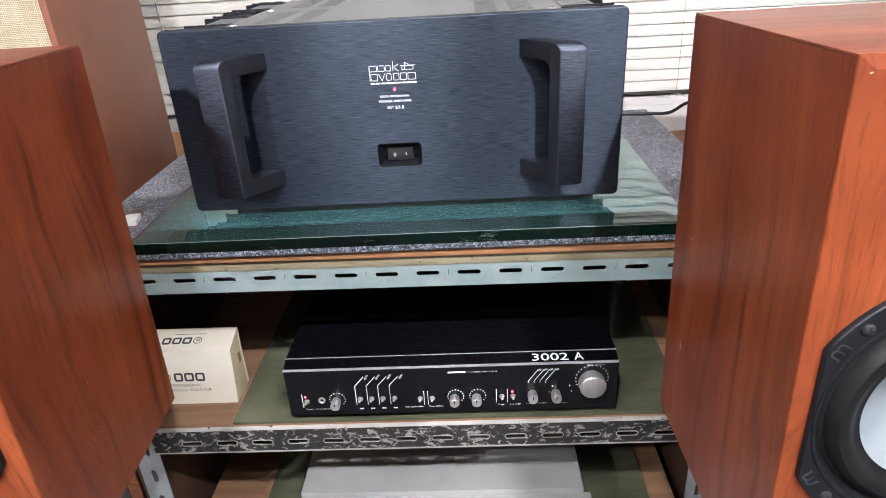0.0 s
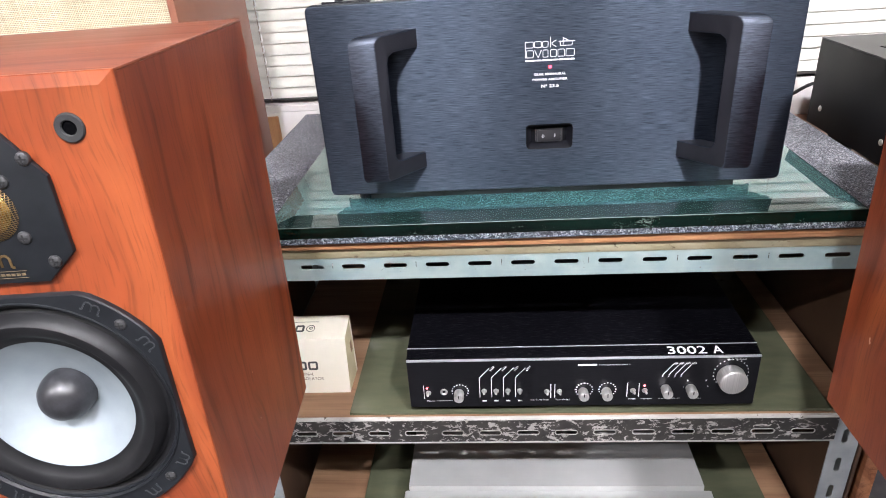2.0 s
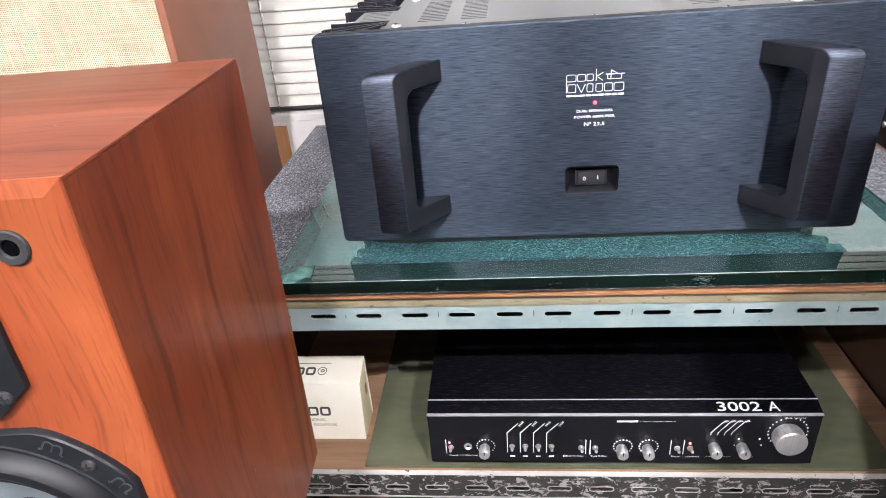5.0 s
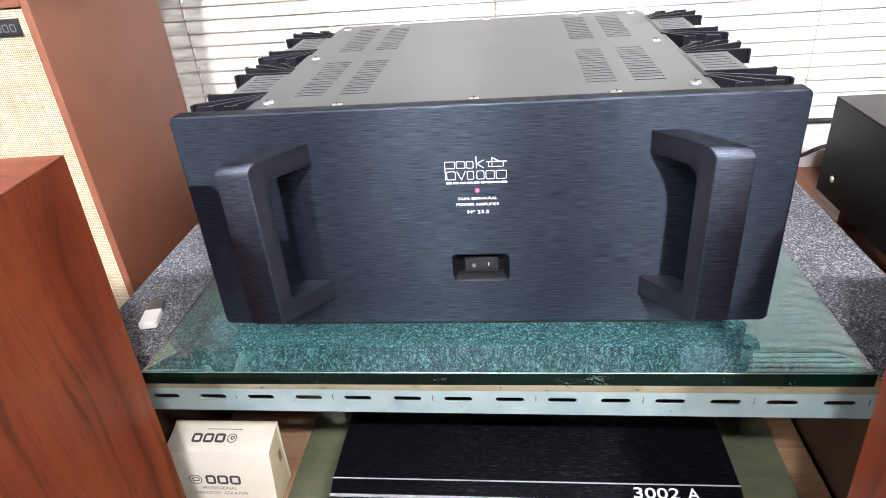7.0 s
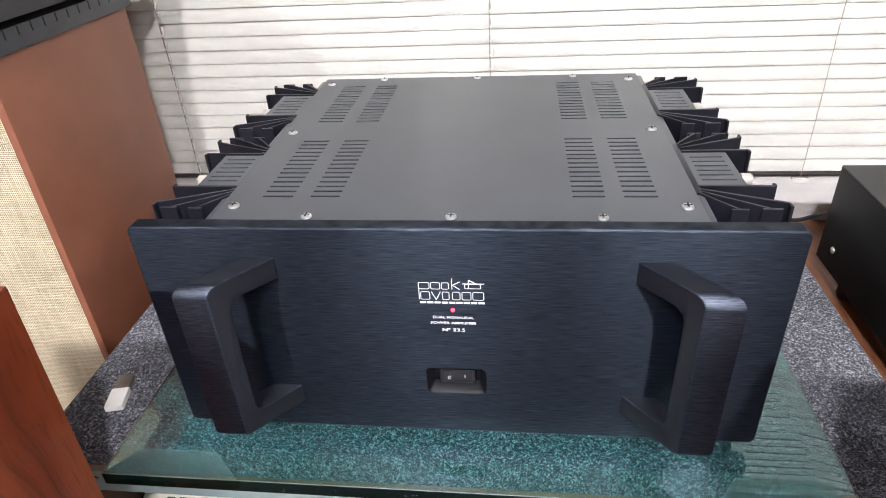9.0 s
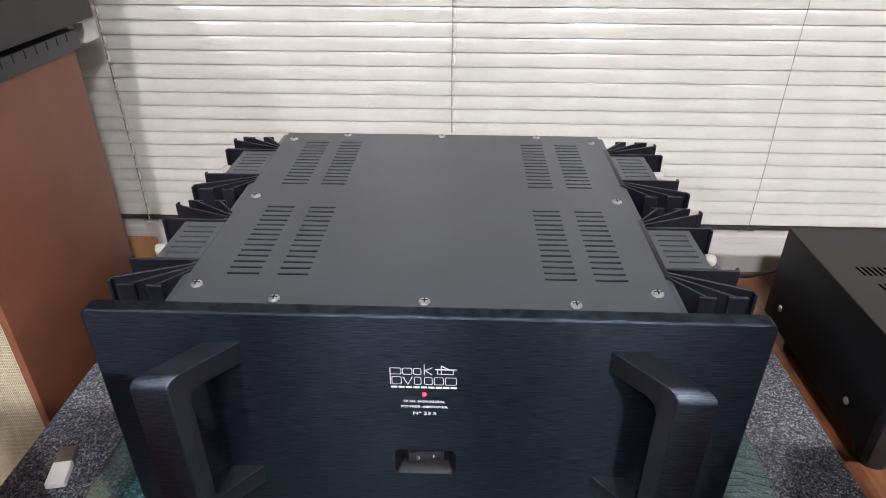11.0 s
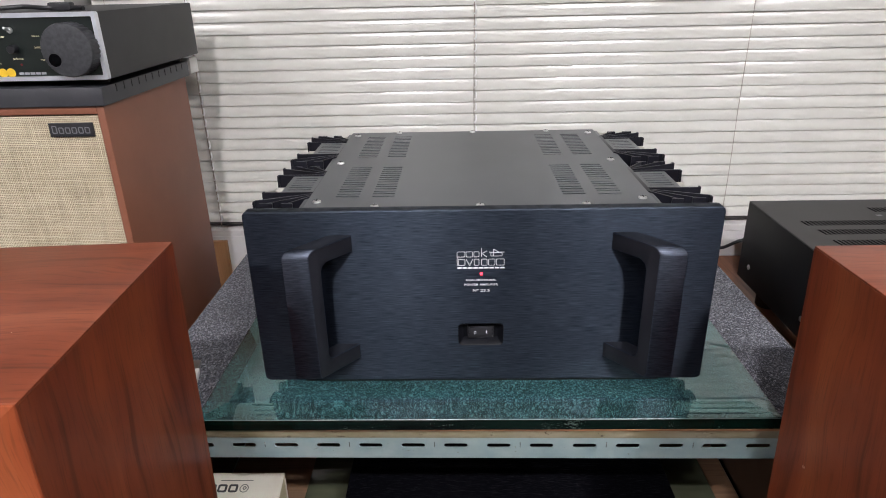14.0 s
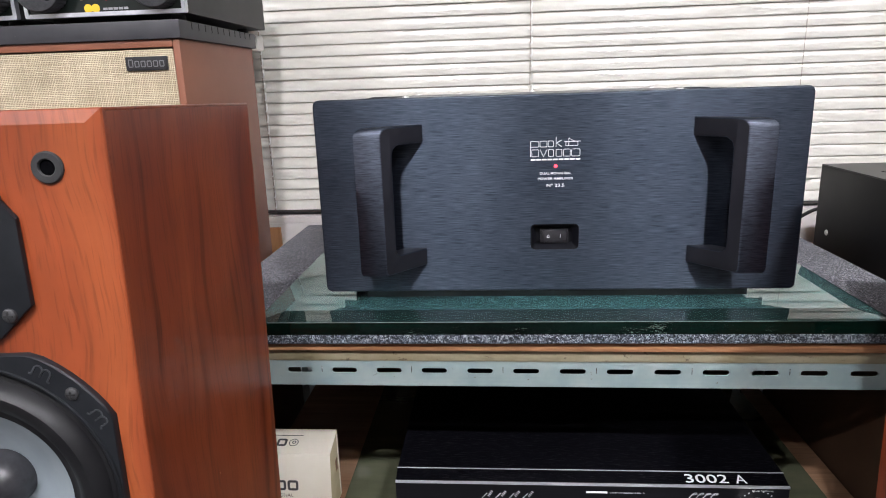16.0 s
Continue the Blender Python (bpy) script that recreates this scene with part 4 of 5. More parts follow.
    part("switch_frame", fr_, M_PLASTIC, swo, "black plastic frame round the rocker")
    lettering("O", 0.0026, 0.0034, (-0.0063, 0.0046, 0.8656 - base), swo, M_INK, rz=14)
    lettering("I", 0.0007, 0.0034, (0.0062, 0.0064, 0.8656 - base), swo, M_INK)
    part("indicator", lathe([(0, -0.0018), (0.001, -0.0015), (0.0015, -0.0004), (0.0015, 0.0)], 20, "y", (0, 0, 0.9385 - base)), M_LED, t, "glowing red indicator")
    # maker's emblem as plain outlines
    em = bmesh.new()
    w, y = 0.00048, -0.0001
    zt = 0.9575 - base
    for x0, x1 in ((-0.0250, -0.0165), (-0.0158, -0.0085), (-0.0078, -0.0020)):
        ring_shape(x0, x1, zt, zt + 0.0062, 0.0014, w, y, em)
    stroke(em, 0.0002, zt, 0.0002, zt + 0.0098, w, y)
    stroke(em, 0.0002, zt + 0.0035, 0.0060, zt + 0.0068, w, y)
    stroke(em, 0.0015, zt + 0.0032, 0.0058, zt, w, y)
    ring_shape(0.0095, 0.0215, zt + 0.0008, zt + 0.0052, 0.0006, w, y, em)
    for p in (((0.0125, zt + 0.0009), (0.0125, zt + 0.0085)), ((0.0125, zt + 0.0085), (0.0185, zt + 0.005)), ((0.008, zt + 0.0052), (0.0240, zt + 0.0052))):
        stroke(em, *p[0], *p[1], w, y)
    zb = 0.9480 - base
    stroke(em, -0.0247, zb, -0.0247, zt + 0.004, w, y)
    for x0, x1 in ((-0.0238, -0.0165), (-0.0075, -0.0020), (0.0000, 0.0062), (0.0072, 0.0143), (0.0152, 0.0238)):
        ring_shape(x0, x1, zb, zb + 0.0074, 0.0014, w, y, em)
    stroke(em, -0.0155, zb + 0.0072, -0.0120, zb, w, y)
    stroke(em, -0.0120, zb, -0.0086, zb + 0.0072, w, y)
    part_each("emblem", em, M_INK, t, "white printed outline emblem")
    bars([(-0.0245 + k * 0.0055, -0.0200 + k * 0.0055, 0.9445 - base, 0.9460 - base) for k in range(9)], 0, t, M_INK)
    lettering("DUAL MONAURAL", 0.0310, 0.0024, (0, -0.0003, 0.9315 - base), t, M_INK, bold=0.012)
    lettering("POWER AMPLIFIER", 0.0350, 0.0024, (0, -0.0003, 0.9262 - base), t, M_INK, bold=0.012)
    lettering("Nº 23.5", 0.0175, 0.0031, (0, -0.0003, 0.9195 - base), t, M_INK, bold=0.012)


power_amplifier()


# ---- control amplifier on the middle shelf ----
def tinted_sheet(name, x0, x1, y0, y1, z, label):
    t = part(name, box(x0, x1, y0, y1, z, z + 0.0045, 0.0008), M_OLIVE, None)
    return tagged(t, label, "glass sheet", "tinted sheets on the shelves")


tinted_sheet("glass_sheet", -0.263, 0.357, -0.002, 0.42, MID + 0.0003, "dark olive tinted glass sheet on the middle shelf")
tinted_sheet("glass_sheet", -0.291, 0.352, 0.02, 0.42, LOW + 0.0003, "dark olive tinted glass sheet on the bottom shelf")
SHEET = MID + 0.0048


def knob(parent, x, z, r, length, y=0.0, pointer=True):
    bm = lathe([(0, -length), (r * 0.88, -length), (r * 0.96, -length + 0.0008), (r, -length + 0.002), (r, -0.003), (r * 0.93, -0.002), (r * 0.93, 0)], 40, "y")
    k = part("knob", bm, M_KNOB, parent, "turned aluminium knob")
    k.location = (x, y, z)
    if pointer:
        part("pointer", box(-0.0006, 0.0006, -length - 0.0003, -length + 0.0002, 0.1 * r, 0.9 * r), M_PLASTIC, k, smooth=False)
    return k


def toggle(parent, x, z, y=0.0):
    t = part("toggle", lathe([(0, -0.0015), (0.0032, -0.0015), (0.0036, -0.0005), (0.0036, 0)], 12, "y"), M_STEEL, parent, "small chrome toggle switch")
    t.location = (x, y, z)
    lev = lathe([(0, -0.011), (0.0015, -0.0105), (0.0018, -0.009), (0.0011, -0.001), (0.0011, 0)], 12, "y")
    lo = part("lever", lev, M_STEEL, t)
    lo.rotation_euler = (radians(-18), 0, 0)


def control_amplifier():
    cx = 0.0395
    t = thing("control_amplifier", (cx, -0.005, SHEET), "low black control amplifier with silver knobs on a glass sheet", "amplifier")
    Z = lambda z: z - SHEET
    w = 0.2175
    body = prism([(0.001, Z(0.508)), (0.001, Z(0.5835)), (0.017, Z(0.588)), (0.345, Z(0.588)), (0.345, Z(0.508))], -w, w, 0.0012, 2, "yz")
    part("case", body, M_PRE, t, "brushed black metal case")
    part("fascia", prism(rounded(-w, w, Z(0.508), Z(0.5805), 0.0012, 2), -0.001, 0.0005, 0.0004, 1), M_PRE_FRONT, t, "brushed black fascia")
    part("trim", box(-w, w, -0.0018, 0.001, Z(0.5808), Z(0.5832), 0.0004), M_BEZEL, t, "pale metal trim line")
    part("trim", box(-w, w, 0.0168, 0.0182, Z(0.5882), Z(0.5886)), M_GREYPRINT, t, smooth=False)
    for x in (-0.19, 0.19):
        for y in (0.03, 0.31):
            part("foot", lathe([(0, 0), (0.012, 0), (0.013, 0.002), (0.013, Z(0.508)), (0, Z(0.508))], 24, "z", (x, y, 0)), M_RUBBER, t)
    lettering("3002", 0.0465, 0.0118, (0.131, 0.0082, Z(0.5859)), t, M_INK, rx=15.5, bold=0.008)
    lettering("A", 0.0122, 0.0118, (0.1678, 0.0082, Z(0.5859)), t, M_INK, rx=15.5, bold=0.008)
    X = lambda px: -0.156 + (px - 701) / 1379 - cx
    y = -0.001
    for px in (762, 980, 1020):
        knob(t, X(px) - 0.0015, Z(0.5312), 0.0064, 0.0135, y)
    for px in (1128, 1170):
        knob(t, X(px) - 0.0065, Z(0.5345), 0.0064, 0.0145, y)
    knob(t, X(1225) - 0.001, Z(0.5535), 0.0168, 0.017, y, False)
    pr = bmesh.new()
    def dots(x, z, r, n=13, a0=-130, a1=130, s=0.0007):
        for i in range(n):
            a = radians(a0 + (a1 - a0) * i / (n - 1))
            u, v = x + r * math.sin(a), z + r * math.cos(a)
            box(u - s, u + s, y - 0.0003, y, v - s, v + s, 0, 1, pr)
    for px in (762, 980, 1020):
        dots(X(px), Z(0.5335), 0.0105)
    dots(X(1225), Z(0.5565), 0.0208, 19)
    for px in (1155, 1186):
        box(X(px) - 0.0008, X(px) + 0.0008, y - 0.0003, y, Z(0.545), Z(0.547), 0, 1, pr)
    for px in (797, 818, 839, 860):
        stroke(pr, X(px), Z(0.5235), X(px), Z(0.5545), 0.0008, y)
        stroke(pr, X(px), Z(0.5545), X(px) + 0.013, Z(0.5695), 0.0008, y)
        toggle(t, X(px) + 0.0055, Z(0.5335), y)
        box(X(px) + 0.003, X(px) + 0.0085, y - 0.0003, y, Z(0.5165), Z(0.5182), 0, 1, pr)
        for k in range(4):
            stroke(pr, X(px) + 0.0135 + k * 0.0013, Z(0.5668) + k * 0.0019, X(px) + 0.0155 + k * 0.0013, Z(0.5650) + k * 0.0019, 0.0008, y)
    for k in range(4):
        x = X(1112) + k * 0.0075
        stroke(pr, x, Z(0.552), x, Z(0.5555), 0.0006, y)
        stroke(pr, x, Z(0.5555), x + 0.012, Z(0.5725), 0.0006, y)
        for j in range(3):
            stroke(pr, x + 0.012 + j * 0.0016, Z(0.5735) + j * 0.0004, x + 0.0135 + j * 0.0016, Z(0.5712) + j * 0.0004, 0.0008, y)
    for px in (697, 922, 929, 1054, 1074):
        stroke(pr, X(px), Z(0.5215), X(px), Z(0.5435), 0.0008, y)
    part_each("print", pr, M_INK, t)
    for px in (705, 915, 937, 1064, 1084):
        toggle(t, X(px), Z(0.5315), y)
    for px in (703, 1083):
        part("indicator", lathe([(0, -0.0016), (0.0011, -0.0012), (0.0014, 0)], 12, "y", (X(px), y, Z(0.539))), M_LED_SMALL, t, "small red indicator")
    part("headphone_socket", lathe([(0.0022, 0.006), (0.0022, -0.0006), (0.0032, -0.0018), (0.0048, -0.0012), (0.0048, 0.0)], 20, "y", (X(733), y, Z(0.533))), M_STEEL, t, "headphone socket with steel ring")
    zl = Z(0.5185)
    for body_, px, wd in (("Power", 709, 0.0105), ("Headphones", 734, 0.0205), ("Sub Sonic Filter", 903, 0.024), ("Tone Defeat", 943, 0.0185), ("Mono", 1063, 0.009), ("Loudness", 1089, 0.0145), ("Program Selector", 1128, 0.028), ("Balance", 1172, 0.0135)):
        lettering(body_, wd, 0.0022, (X(px), y - 0.0004, zl), t, M_INK)
    lettering("L", 0.0014, 0.0022, (X(1150), y - 0.0004, Z(0.537)), t, M_INK)
    lettering("R", 0.0016, 0.0022, (X(1190), y - 0.0004, Z(0.537)), t, M_INK)
    lettering("Main Volume", 0.0225, 0.0022, (X(1231), y - 0.0004, Z(0.5885) - 0.0105), t, M_INK)
    bars([(X(968), X(1000), Z(0.5715), Z(0.5738))], y, t, M_INK)
    lettering("Control Amplifier 3002 A", 0.0385, 0.0019, (X(1030), y - 0.0004, Z(0.5724)), t, M_INK)


control_amplifier()


# ---- cardboard box ----
def card_box():
    t = thing("cardboard_box", (-0.3375, 0.046, MID), "small cream printed cardboard box on bare plywood", "box")
    w, h, d = 0.0665, 0.084, 0.05
    bm = bmesh.new()
    v = [bm.verts.new(p) for p in ((-w, 0, 0), (w, 0, 0), (w, d, 0), (-w, d, 0), (-w, 0.012, h), (w, 0.012, h), (w, d + 0.004, h + 0.0115), (-w, d + 0.004, h + 0.0115))]
    for f in ((0, 1, 5, 4), (4, 5, 6, 7), (0, 3, 2, 1), (3, 7, 6, 2), (0, 4, 7, 3), (1, 2, 6, 5)):
        bm.faces.new([v[i] for i in f])
    bmesh.ops.recalc_face_normals(bm, faces=bm.faces)
    bm.faces.ensure_lookup_table()
    bm.faces[5].material_index = 1
    bmesh.ops.bevel(bm, geom=list(bm.edges), offset=0.0009, segments=2, profile=0.6, affect="EDGES")
    part("carton", bm, [M_CARD, M_CARD_IN], t)
    part("flap", box(w - 0.0004, w + 0.0007, d - 0.003, d + 0.001, 0.002, h + 0.006, 0.0003), M_CARD, t, "cream folded flap edge")
    part("label", box(w + 0.0001, w + 0.0005, 0.033, 0.041, 0.046, 0.062), M_SHELF, t, smooth=False)
    lean = math.degrees(math.atan2(0.012, h))
    face = lambda z, up=0.0005: (0.012 * z / h) - up
    # maker's mark as plain shapes
    def mark(cells, ring, zc, half, place, rx):
        for x0, x1 in cells:
            bm_ = bmesh.new()
            ring_shape(x0, x1, zc - half, zc + half, 0.0032, 0.0031, 0, bm_)
            part("print", bm_, M_PRINT, t, smooth=False).matrix_basis = pose(*place, rx, 0, 0)
        bm_ = bmesh.new()
        ring_shape(ring[0], ring[1], zc - half, zc + half, 0.006, 0.0011, 0, bm_)
        ring_shape(ring[0] + 0.004, ring[1] - 0.003, zc - half + 0.004, zc + half - 0.003, 0.003, 0.0013, 0, bm_)
        part("print", bm_, M_PRINT, t, smooth=False).matrix_basis = pose(*place, rx, 0, 0)
    mark(((-0.0205, -0.0075), (-0.0055, 0.0085), (0.0105, 0.0245)), (-0.042, -0.0255), 0, 0.0068, (0, face(0.0435), 0.0435), -lean)
    lettering("PROFESSIONAL", 0.0445, 0.0046, (-0.005, face(0.0305), 0.0305), t, M_PRINT_BROWN, 90 - lean)
    lettering("VIBRATION  ISOLATOR", 0.0695, 0.0046, (-0.004, face(0.0232), 0.0232), t, M_PRINT_BROWN, 90 - lean)
    tl = math.degrees(math.atan2(0.0115, d - 0.008))
    mark(((-0.0365, -0.0235), (-0.0215, -0.0085), (-0.0065, 0.0065)), (0.009, 0.0215), 0, 0.0062, (0, 0.03, h + 0.0054), tl - 90)
    part("print", box(-0.02, 0.025, 0.0415, 0.0422, h + 0.0085, h + 0.0089), M_PRINT, t, smooth=False)


card_box()

# ---- silver component on the bottom shelf ----
sil = thing("silver_component", (0.015, 0.02, LOW + 0.0048), "silver-grey hi-fi component on the bottom shelf", "hi-fi component")
part("top_cover", box(-0.216, 0.214, 0.008, 0.33, 0.006, 0.0965, 0.0015), M_SILVER, sil, "silver painted metal cover")
part("front_panel", box(-0.222, 0.224, -0.012, 0.0075, 0.008, 0.0885, 0.002), M_SILVER, sil, "silver front panel")
for x in (-0.18, 0.18):
    for y in (0.02, 0.29):
        part("foot", lathe([(0, 0), (0.014, 0), (0.015, 0.002), (0.015, 0.007), (0, 0.007)], 20, "z", (x, y, 0)), M_RUBBER, sil)


# ---- bookshelf speakers on stands ----
def clipped_disc(r, cx, cz, n=72):
    pts = []
    for i in range(n):
        a = 2 * math.pi * i / n
        pts.append((max(-cx, min(cx, r * math.cos(a))), max(-cz, min(cz, r * math.sin(a)))))
    return pts


def baffle(t, W, H, off):
    """The front board: a bevelled frame edge and round holes for the drivers."""
    bm = bmesh.new()
    wz, wx, hole, n = 0.1835, off, 0.0838, 96
    flat = []
    fw, fz = W - 0.0085, 0.0075
    for i in range(n):
        a = 2 * math.pi * (i + 0.5) / n
        c, s = math.cos(a), math.sin(a)
        up = (H - fz - wz) if s > 0 else (wz - fz)
        k = min((fw - wx * (1 if c > 0 else -1)) / max(abs(c), 1e-6), up / max(abs(s), 1e-6))
        flat.append([wx + k * c, wz + k * s])
    for sx, z in ((1, H - fz), (-1, H - fz), (-1, fz), (1, fz)):
        near = min(flat, key=lambda p: (p[0] - sx * fw) ** 2 + (p[1] - z) ** 2)
        near[0], near[1] = sx * fw, z
    def rect(slope, inset, y):
        return [bm.verts.new((u * (W - slope) / fw, y, inset + (v - fz) * (H - 2 * inset) / (H - 2 * fz))) for u, v in flat]
    def circle(r, y):
        return [bm.verts.new((wx + r * math.cos(2 * math.pi * (i + 0.5) / n), y, wz + r * math.sin(2 * math.pi * (i + 0.5) / n))) for i in range(n)]
    rings = [circle(hole, 0.018), circle(hole, 0.0), rect(0.0085, 0.0075, 0.0), rect(0.0007, 0.0006, 0.0018), rect(0.0, 0.0, 0.0027), rect(0.0, 0.0, 0.0046)]
    for a, b in zip(rings, rings[1:]):
        for i in range(n):
            bm.faces.new((a[i], a[(i + 1) % n], b[(i + 1) % n], b[i]))
    part("baffle", bm, M_CHERRY, t, "cherry veneered front board with bevelled edge", angle=12)


def bookshelf_speaker(at, rz, lean, off):
    t = thing("bookshelf_speaker", at, "cherry-veneered two-way speaker with pale cone and gold tweeter", "speaker", "pair of bookshelf speakers", rz, rx=-lean)
    W, D, H = 0.1056, 0.246, 0.402
    shell = box(-W, W, 0.0047, D, 0.0, H - 0.002)
    bmesh.ops.delete(shell, geom=[f for f in shell.faces if f.calc_center_median().y < 0.005], context="FACES")
    part("cabinet", shell, M_CHERRY, t, "glossy cherry-red veneered cabinet", smooth=False)
    part("top_panel", box(-W, W, 0.0047, D, H - 0.002, H, 0.0007), M_CHERRY_TOP, t, "cherry veneered top")
    baffle(t, W, H, off)
    # tweeter plate
    tz = 0.3268
    oct_ = [(-0.03, 0.0465), (0.03, 0.0465), (0.05, 0.02), (0.05, -0.028), (0.03, -0.0465), (-0.03, -0.0465), (-0.05, -0.028), (-0.05, 0.02)]
    tw = part("tweeter", prism(oct_, -0.004, 0.0, 0.0012, 2), M_BAFFLE, t, "black moulded tweeter plate")
    tw.location = (off, 0, tz)
    part("dome", lathe([(0, -0.0112), (0.006, -0.0105), (0.011, -0.0085), (0.0138, -0.0058), (0.015, -0.0042)], 32, "y", (0.007, 0, 0.0012)), M_GOLD, tw, "gold metal dome")
    wires = bmesh.new()
    RM = 0.0192
    for i in range(-14, 15):
        u = i * 0.00132
        hl = math.sqrt(max(RM ** 2 - u * u, 0))
        for ax in (0, 1):
            pts = []
            for k in range(9):
                v = -hl + 2 * hl * k / 8
                dd = -0.0045 - 0.0095 * (1 - (u * u + v * v) / RM ** 2)
                pts.append((u, dd, v) if ax else (v, dd, u))
            prev = None
            for p in pts:
                o = 0.00019
                q = [wires.verts.new((p[0] + (o if ax else 0), p[1], p[2] + (0 if ax else o))), wires.verts.new((p[0] - (o if ax else 0), p[1], p[2] - (0 if ax else o)))]
                if prev:
                    wires.faces.new((prev[0], prev[1], q[1], q[0]))
                prev = q
    bmesh.ops.translate(wires, vec=(0.007, 0, 0.0012), verts=wires.verts)
    part("grille_mesh", wires, M_MESH, tw, "domed bronze wire mesh", smooth=False)
    for x, z in ((-0.030, 0.031), (0.040, 0.031), (0.0375, -0.033), (-0.030, -0.036), (0.0235, 0.0185), (-0.0145, 0.0185), (0.0245, -0.0165), (-0.0105, -0.0165)):
        screw(tw, (x, -0.004, z), 0.0042, "y", M_SCREW)
    def arches(cx, cz, size, turn, y, w):
        """Two linked arches with turned-out feet, raised on a face."""
        bm_ = bmesh.new()
        ca, sa = math.cos(turn), math.sin(turn)
        def seg(p, q):
            (x0, z0), (x1, z1) = p, q
            stroke(bm_, cx + size * (x0 * ca - z0 * sa), cz + size * (x0 * sa + z0 * ca), cx + size * (x1 * ca - z1 * sa), cz + size * (x1 * sa + z1 * ca), w, y, 0.0004)
        for sx in (-1, 1):
            arc = [(sx * (0.5 + 0.5 * math.cos(math.pi * k / 8)), 0.25 + 0.5 * math.sin(math.pi * k / 8)) for k in range(9)]
            arc = [(sx * 1.3, -0.65), (sx * 1.0, -0.6)] + arc + [(0, -0.55)]
            for p, q in zip(arc, arc[1:]):
                seg(p, q)
        return bm_
    part("emblem", arches(0.0045, -0.0318, 0.0058, 0, -0.004, 0.0015), M_MESH, tw, "bronze arched emblem", smooth=False)
    bars([(-0.008 + k * 0.0032, -0.0057 + k * 0.0032, -0.0412, -0.0396) for k in range(8)] + [(-0.009, 0.018, -0.0382, -0.0379), (-0.009, 0.018, -0.0428, -0.0425)], -0.004, tw, M_BRONZEPRINT)
    # woofer
    wz = 0.1835
    plate = clipped_disc(0.098, 0.0845, 0.0875)
    wf = bmesh.new()
    n = len(plate)
    rings = [[(u, -0.0, v) for u, v in plate], [(u, -0.0035, v) for u, v in plate], [(u * 0.992, -0.0046, v * 0.992) for u, v in plate]]
    inner = [(0.0838, -0.0046), (0.0834, -0.0056), (0.0826, -0.0056), (0.0815, -0.0036), (0.0805, -0.0036), (0.079, 0.002)]
    vr = [[wf.verts.new(p) for p in r] for r in rings]
    for r, y in inner:
        vr.append([wf.verts.new((r * math.cos(2 * math.pi * i / n), y, r * math.sin(2 * math.pi * i / n))) for i in range(n)])
    for a, b in zip(vr, vr[1:]):
        for i in range(n):
            wf.faces.new((a[i], a[(i + 1) % n], b[(i + 1) % n], b[i]))
    woofer = part("woofer", wf, M_BAFFLE, t, "black cast woofer frame")
    woofer.location = (off, 0, wz)
    part("surround", lathe([(0.0805, -0.002), (0.0765, 0.001), (0.0745, 0.0), (0.0722, -0.0055), (0.0685, -0.0085), (0.064, -0.0085), (0.0595, -0.0055), (0.0565, -0.0025), (0.053, -0.0018)], 72, "y"), M_SURROUND, woofer, "black rubber surround")
    part("cone", lathe([(0.0534, -0.0018), (0.047, 0.0022), (0.04, 0.0075), (0.03, 0.0125), (0.0205, 0.0168), (0.0176, 0.0182)], 72, "y"), M_CONE, woofer, "pale blue-grey metal cone")
    part("dust_cap", lathe([(0, -0.0045), (0.0072, -0.0034), (0.0132, 0.0), (0.0172, 0.0055), (0.0188, 0.0115), (0.0188, 0.0175)], 40, "y"), M_CAP, woofer, "dark rounded centre plug")
    for k in range(4):
        a = radians(45 + 90 * k)
        r = 0.0905
        x, z = r * math.cos(a), r * math.sin(a)
        screw(woofer, (x, -0.0046, z), 0.0040, "y", M_SCREW)
    for k in range(4):
        for dev in (-12.5, 12.5):
            a = radians(45 + 90 * k + dev)
            part("emblem", arches(0.0908 * math.cos(a), 0.0908 * math.sin(a), 0.0048, a - math.pi / 2, -0.0046, 0.0010), M_MARK, woofer, "raised arched mark", smooth=False)
    for x, z in ((0.0745, 0.3725), (-0.0745, 0.3725), (0.0725, 0.03), (-0.0725, 0.03)):
        so = part("grille_socket", lathe([(0.0042, 0.008), (0.0042, -0.0012), (0.0048, -0.0018), (0.0078, -0.0018), (0.0085, -0.001), (0.0085, 0)], 28, "y"), M_RUBBER, t, "black rubber grille socket")
        so.location = (x, 0, z)
        # Near-black disc painted as the shade inside the socket
        part("socket_hole", lathe([(0, -0.0004), (0.0042, -0.0004), (0.0042, 0.0002), (0, 0.0002)], 20, "y"), M_VOID, so)
    for sx in (-0.075, 0.075):
        part("pad", box(sx - 0.012, sx + 0.012, 0.02, 0.044, -0.0056, 0.0, 0.001), M_RUBBER, t, "black rubber pad")
    # the cabinet narrows slightly towards the foot
    for o in t.children:
        if o.name.split(".")[0] in ("cabinet", "baffle"):
            for v in o.data.vertices:
                v.co.x *= 1 - 0.052 * (1 - v.co.z / H)
    return t


def speaker_stand(at, rz, h):
    t = thing("speaker_stand", (at[0], at[1], 0), "plain black metal speaker stand under a cherry speaker", "speaker stand", "pair of speaker stands", rz)
    part("base_plate", box(-0.11, 0.11, 0.01, 0.23, 0, 0.012, 0.002), M_BLACKCASE, t)
    part("column", box(-0.03, 0.03, 0.09, 0.15, 0.0122, h - 0.0082, 0.003), M_BLACKCASE, t)
    part("top_plate", box(-0.085, 0.085, 0.03, 0.2, h - 0.008, h, 0.001), M_BLACKCASE, t)


